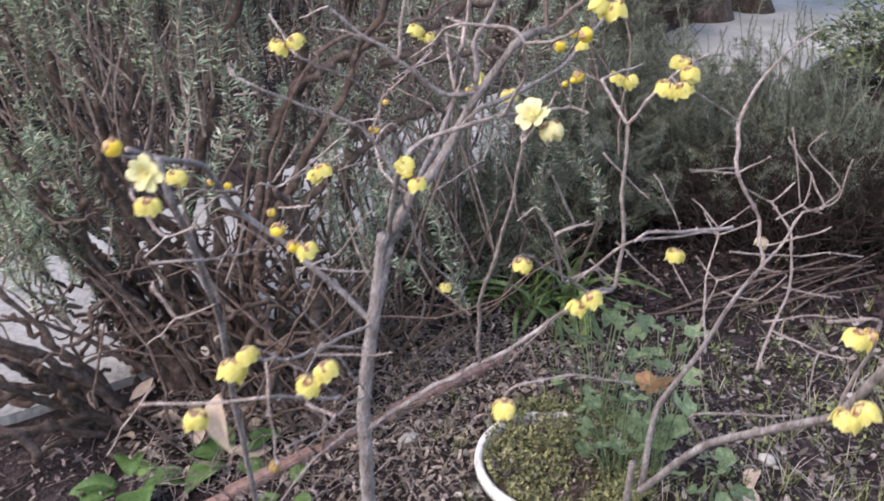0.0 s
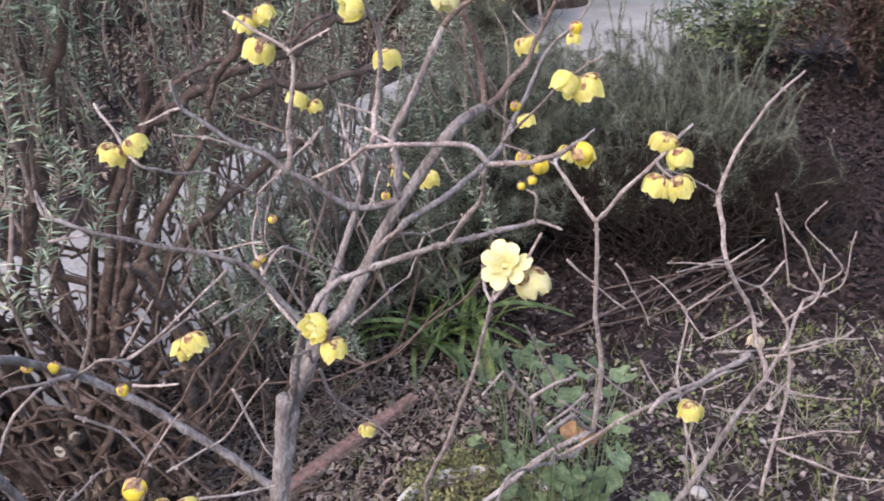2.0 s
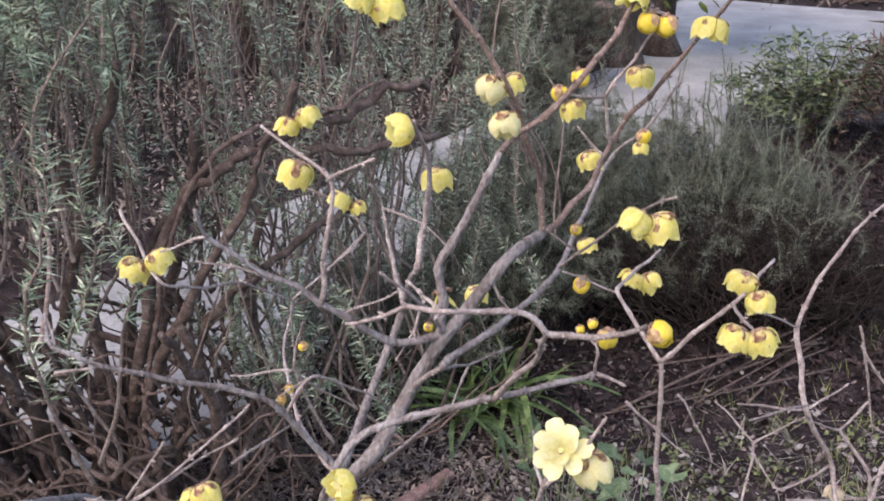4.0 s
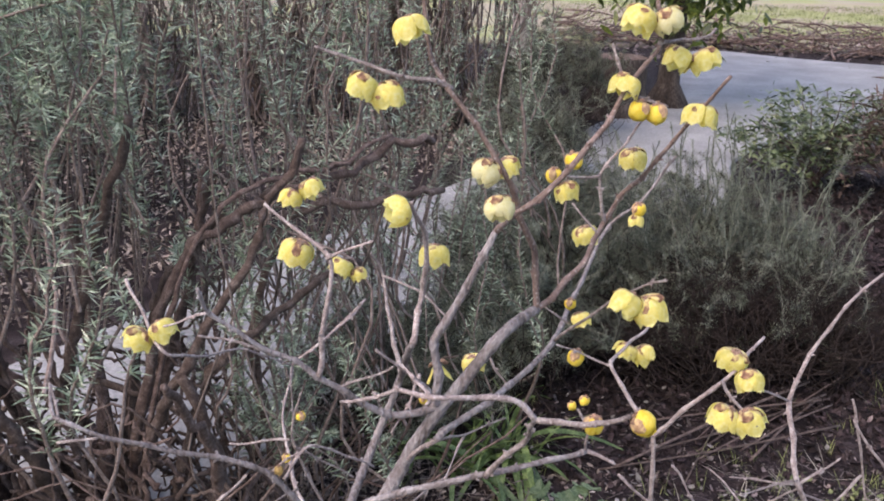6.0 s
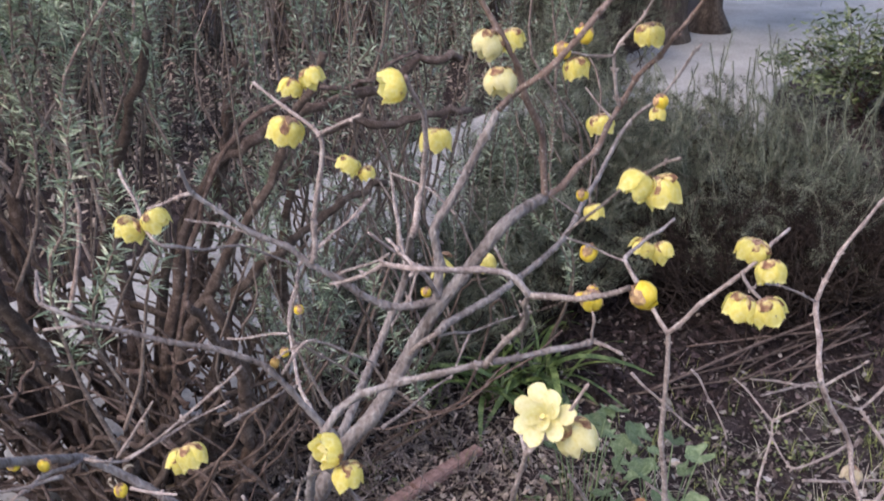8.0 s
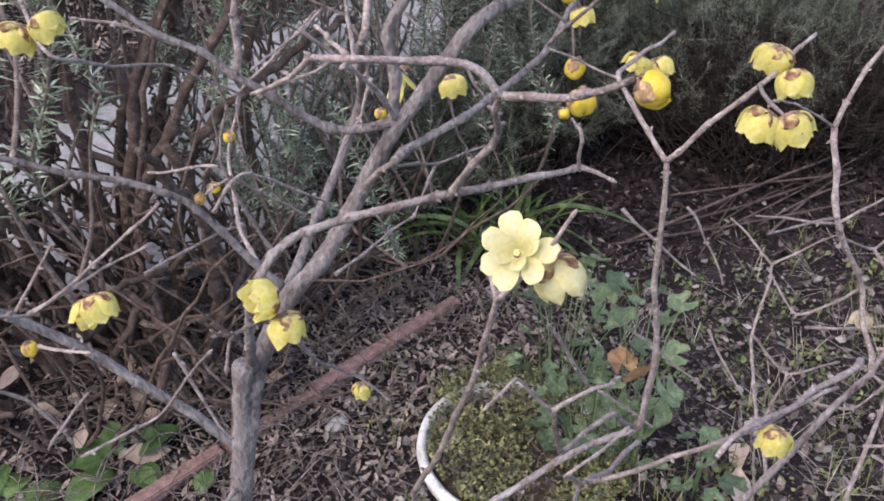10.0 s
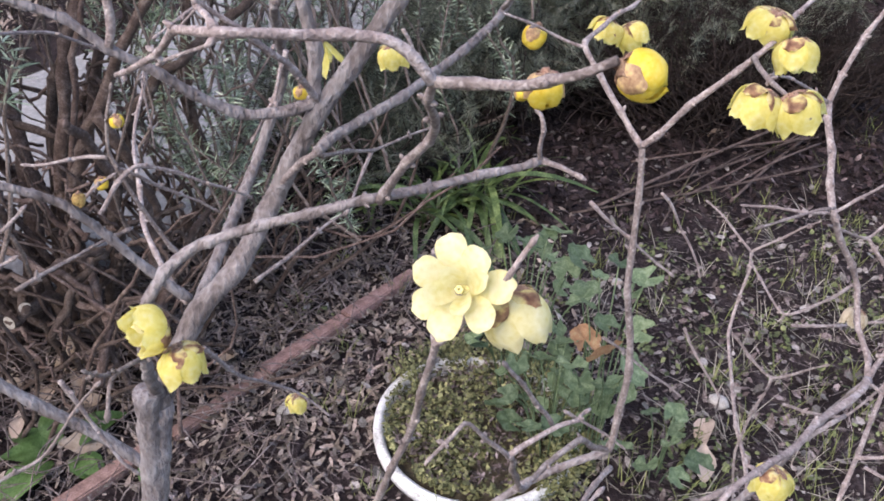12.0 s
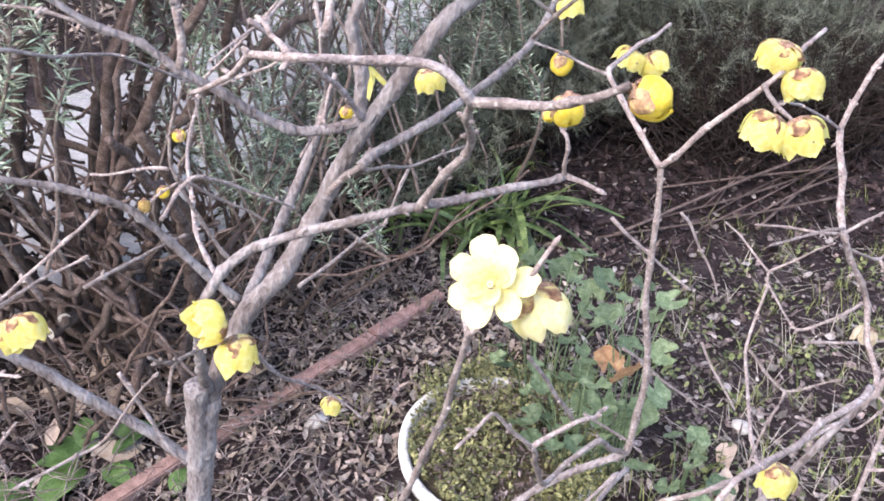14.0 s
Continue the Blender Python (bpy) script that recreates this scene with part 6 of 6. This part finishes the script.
p = soil_points(2300, (-0.8, 1.8), (0.9, 2.7), 0.012, (0.5, 1.7), 0.95, 0.4)
stuff("pale_chips", "pale grey leaf scraps and chips scattered on the soil", "litter", scatter_leaves(litter_rng, p, (0.007, 0.022), 0.35, "pale_chips", PALE_CHIP, 0.75))


def pebbles(points):
    base = np.array([(1, 0, 0), (0, 1, 0), (-1, 0, 0), (0, -1, 0)], float)
    n = len(points)
    s = (litter_rng.uniform(0.0012, 0.0030, n) + 0.005 * litter_rng.random(n) ** 6)[:, None, None]
    low = base[None] * s + points[:, None]
    top = base[None] * s * 0.6 + np.array([0, 0, 1.0]) * s * 0.7 + points[:, None]
    v = np.concatenate([low, top], 1).reshape(-1, 3)
    o = np.arange(n)[:, None] * 8
    q = np.concatenate([o + np.array(f) for f in ((4, 5, 6, 7), (0, 1, 5, 4), (1, 2, 6, 5), (2, 3, 7, 6), (3, 0, 4, 7))], 0)
    return mesh_np("pebbles", v, q, PEBBLE, True)


stuff("pebbles", "crumbs of soil and small pebbles scattered on the ground", "pebbles", pebbles(soil_points(30000, (-1.6, 2.6), (-0.2, 3.6), 0.001, (0.5, 1.7), 1.1, 0.08)))


def tufts(centres, blades, spread, high, width, name, material, lay=0.8):
    n = len(centres)
    o = np.repeat(centres, blades, 0) + litter_rng.normal(0, spread, (n * blades, 3)) * np.array([1, 1, 0])
    ang = litter_rng.uniform(0, 2 * np.pi, n * blades)
    out = np.stack([np.cos(ang), np.sin(ang), np.zeros(n * blades)], 1)
    al = unit(out * litter_rng.uniform(0.1, lay, (n * blades, 1)) + np.array([0, 0, 1.0]))
    le = litter_rng.uniform(*high, n * blades)
    v, q = slivers(o, al, np.stack([-np.sin(ang), np.cos(ang), np.zeros(n * blades)], 1), le, np.full(n * blades, width), out * le[:, None] * 0.3)
    return mesh_np(name, v, q, material)


stuff("grass", "sparse yellow-green grass blades on the soil", "grass",
      tufts(soil_points(1800, (-0.6, 2.6), (0.2, 3.0), 0.0, (1.05, 1.68), 0.85, 0.25), 9, 0.010, (0.014, 0.065), 0.0018, "grass", GRASS))
stuff("dry_grass", "pale dry straw lying among the grass", "straw",
      tufts(soil_points(320, (0.2, 2.2), (0.9, 2.3), 0.004, (1.0, 1.6), 0.6, 0.3), 6, 0.016, (0.02, 0.09), 0.0017, "dry_grass", PALE_STRAW, 3.0))
hearts = np.repeat(soil_points(560, (-0.6, 2.6), (0.2, 3.0), 0.010, (1.05, 1.6), 0.7, 0.1), 30, 0)
hearts = hearts + litter_rng.normal(0, 1, hearts.shape) * np.array([0.028, 0.028, 0.006])
stuff("weeds", "low green weeds creeping over the soil", "weeds", scatter_leaves(litter_rng, hearts, (0.006, 0.015), 0.5, "weeds", WEED, 0.8))


# ---- withered fern and leafy shrub past the soil ----
def fern(where, count, size, seed):
    rng, nr = random.Random(seed), np.random.default_rng(seed)
    plant = thing("withered_fern", "withered brown fern with arching dead fronds", "fern", where)
    for k in range(count):
        a, L = rng.uniform(0, 6.28), size * rng.uniform(0.6, 1.1)
        out = Vector((math.cos(a), math.sin(a), 0))
        line = smooth_line([Vector((0, 0, 0)) + out * 0.03, out * L * 0.3 + Vector((0, 0, L * 0.75)), out * L * 0.65 + Vector((0, 0, L * 0.8)), out * L * 0.85 + Vector((0, 0, L * rng.uniform(0.1, 0.5)))], 6)
        pts = np.array([tuple(p) for p in line])
        v1, f1 = tube(line, [0.003 * (1 - 0.7 * i / len(line)) for i in range(len(line))], 4)
        frond = piece("frond", mesh_of("frond", v1, f1, DRY_FROND), plant)
        leaflets = clothe(nr, [pts], [0.2], 0.026, 2, (0.05, 0.13), 0.015, -0.2, "leaflet_fringe", DRY_FROND, 0.6, 0.6)
        piece("leaflet_fringe", leaflets, frond, None, "", "stuff")


fern((2.80, 4.55, 0), 46, 0.68, 41)


def leafy_cloud(rng, count, centre, radius, size, name, material, droop=0.4):
    """Broad leaves spread unevenly through a crown."""
    knots = rng.normal(0, 0.5, (max(6, count // 22), 3))
    knots = knots / np.maximum(1, np.linalg.norm(knots, axis=1, keepdims=True))
    p = knots[rng.integers(0, len(knots), count)] * np.array(radius) + rng.normal(0, 1, (count, 3)) * np.array(radius) * 0.13 + np.array(centre)
    ang = rng.uniform(0, 2 * np.pi, count)
    al = unit(np.stack([np.cos(ang), np.sin(ang), rng.normal(-droop, 0.4, count)], 1))
    si = unit(np.cross(al, rng.normal(0, 1, (count, 3)) * 0.5 + np.array([0, 0, 1.0])))
    le = rng.uniform(*size, count)
    v, q = slivers(p, al, si, le, le * 0.36, np.stack([0 * le, 0 * le, -0.12 * le], 1))
    return mesh_np(name, v, q, material)


shrub_rng = np.random.default_rng(44)


def evergreen_shrub(label, where, count, radius, high, size):
    evergreen = thing("evergreen_shrub", label, "shrub", where, "evergreen shrubs beside the path")
    for k in range(22):
        w, reach = k * 2.4, 0.7 + 0.08 * (k % 4)
        bush_limb(evergreen, 5, 2, [(0, 0, 0), (0.35 * reach * radius[0] * math.cos(w), 0.35 * reach * radius[1] * math.sin(w), 0.35 * high),
                                    (reach * radius[0] * math.cos(w), reach * radius[1] * math.sin(w), high * (0.6 + 0.12 * (k % 4)))], Matrix.Identity(4), random.Random(k))
    piece("foliage", leafy_cloud(shrub_rng, count, (0, 0, high * 0.58), (radius[0], radius[1], high * 0.42), size, "foliage", DARK_LEAF, 0.0), evergreen, None, "small dark green leaves", "stuff")


evergreen_shrub("dark leafy evergreen shrub beside the path", (2.34, 4.95, 0), 3600, (0.46, 0.28, 0), 0.52, (0.025, 0.05))
evergreen_shrub("leafy evergreen shrub on the litter-covered soil", (2.98, 4.25, 0), 1600, (0.40, 0.34, 0), 0.60, (0.04, 0.075))

# thin dry stems standing among the low bushes
spikes_rng = np.random.default_rng(46)
spike_bed = thing("upright_shoots", "thin upright grey-green shoots above the low bush", "shoots", (1.3, 3.35, 0))
n = 95
tops = np.stack([spikes_rng.uniform(-0.62, 0.30, n), spikes_rng.uniform(-0.45, 0.45, n), spikes_rng.uniform(0.34, 0.70, n)], 1)
lines = grow(spikes_rng, tops * np.array([0.75, 0.75, 0.15]), tops, 0.04, 8)
piece("stemwork", shoot_mesh("stemwork", lines, np.full(n, 0.0022), np.full(n, 0.0011), GREY_FEATHER), spike_bed, None, "", "stuff")
piece("thread_leaves", clothe(spikes_rng, lines, np.full(n, 0.3), 0.007, 4, (0.010, 0.026), 0.0017, 0.9, "thread_leaves", GREY_FEATHER), spike_bed, None, "fine grey-green thread leaves", "stuff")


# ---- trees, stump and brushwood past the path ----
def trunk_mesh(r, high, seed, material, flare=1.5):
    rng = random.Random(seed)
    line = [Vector((0.02 * high * math.sin(0.7 * z + seed) * z / high, 0.02 * high * math.cos(0.9 * z + seed) * z / high, z)) for z in [high * k / 16 for k in range(17)]]
    line[0].z = -0.1
    radii = [r * (1 + (flare - 1) * math.exp(-p.z / (0.9 * r))) * (1 - 0.45 * p.z / high) for p in line]
    return mesh_of("trunk", *tube(line, radii, 18, 0.06, rng), material)


def tree(name, label, where, r, high, seed, material, crown_from, crown_radius, leaves, leaf_size):
    rng, nr = random.Random(seed), np.random.default_rng(seed)
    t = thing(name, label, "tree", where)
    piece("trunk", trunk_mesh(r, high, seed, material), t)
    for k in range(9):
        w, z = k * 2.4 + rng.random(), crown_from + (high - crown_from) * (k + 0.5) / 9.5
        reach = crown_radius * rng.uniform(0.6, 0.9)
        bush_limb(t, r * 330, r * 90, [(0, 0, z), (reach * 0.45 * math.cos(w), reach * 0.45 * math.sin(w), z + 0.25 * reach), (reach * math.cos(w), reach * math.sin(w), z + 0.3 * reach)],
                  Matrix.Identity(4), rng, material)
    mid = (crown_from + high) / 2
    piece("crown", leafy_cloud(nr, leaves, (0, 0, mid + 0.1), (crown_radius, crown_radius, (high - crown_from) / 2 + 0.15), leaf_size, "crown", GLOSSY, 0.6), t, None, "hanging evergreen leaves", "stuff")


tree("evergreen_tree", "dark-barked evergreen tree with drooping glossy leaves", (2.24, 7.3, 0), 0.085, 3.1, 51, DARK_TRUNK, 0.80, 0.85, 16000, (0.07, 0.13))
tree("pale_tree", "slender tree with pale fissured bark", (1.27, 8.7, 0), 0.085, 5.5, 52, PALE_TRUNK, 3.4, 1.2, 900, (0.07, 0.12))
tree("lawn_tree", "dark-trunked tree standing on the lawn", (9.1, 22.2, 0), 0.27, 7.0, 53, DARK_TRUNK, 4.5, 2.4, 1200, (0.12, 0.2))
tree("lawn_tree", "distant dark-trunked tree on the lawn", (14.9, 31.2, 0), 0.28, 10.0, 54, DARK_TRUNK, 6.0, 3.0, 1200, (0.15, 0.25))

stump = thing("tree_stump", "dark cut tree stump with a weathered top", "stump", (1.74, 6.95, 0))
piece("bole", lathe([(0.30, -0.1), (0.27, 0.02), (0.235, 0.12), (0.215, 0.22), (0.218, 0.40), (0.21, 0.43)], 22, "bole", DARK_TRUNK, True), stump)
piece("cut_top", lathe([(0.0001, 0.437), (0.08, 0.441), (0.15, 0.435), (0.21, 0.428)], 22, "cut_top", STICK), stump, None, "greyish cut wood")

pile = thing("brushwood_pile", "long low pile of brown cut brushwood", "brushwood", (4.6, 11.25, 0))
pile_rng = random.Random(61)
for k in range(290):
    u = pile_rng.uniform(-1, 1)
    cx, cy = 2.5 * u, -0.95 * u + pile_rng.gauss(0, 0.20) + 0.1 - 0.5 * u * u
    a, L = pile_rng.gauss(-0.2, 1.0), pile_rng.uniform(0.25, 0.95)
    z = 0.03 + 0.3 * pile_rng.random() ** 1.6
    line = smooth_line([(cx - L * math.cos(a) / 2, cy - L * math.sin(a) / 2, max(0.01, z + pile_rng.gauss(0, 0.05))), (cx, cy + pile_rng.gauss(0, 0.04), z + 0.02),
                        (cx + L * math.cos(a) / 2, cy + L * math.sin(a) / 2, max(0.01, z + pile_rng.gauss(0, 0.12)))], 3)
    r = pile_rng.uniform(0.004, 0.015)
    piece("stick", mesh_of("stick", *tube(line, [r * (1 - 0.5 * i / len(line)) for i in range(len(line))], 6), STICK), pile)

stuff("lawn_grass", "thin short grass and fallen leaves on the lawn", "grass",
      tufts(np.stack([litter_rng.uniform(2.5, 10.5, 2600), litter_rng.uniform(11.8, 19.0, 2600), np.zeros(2600)], 1), 7, 0.05, (0.02, 0.06), 0.006, "lawn_grass", GRASS))
lawn_leaves = np.stack([litter_rng.uniform(2.6, 9.0, 3600), litter_rng.normal(12.3, 0.9, 3600), np.full(3600, 0.012)], 1)
stuff("lawn_litter", "reddish-brown fallen leaves along the lawn edge", "litter", scatter_leaves(litter_rng, lawn_leaves, (0.04, 0.09), 0.3, "lawn_litter", DEAD_LEAF, 0.6))
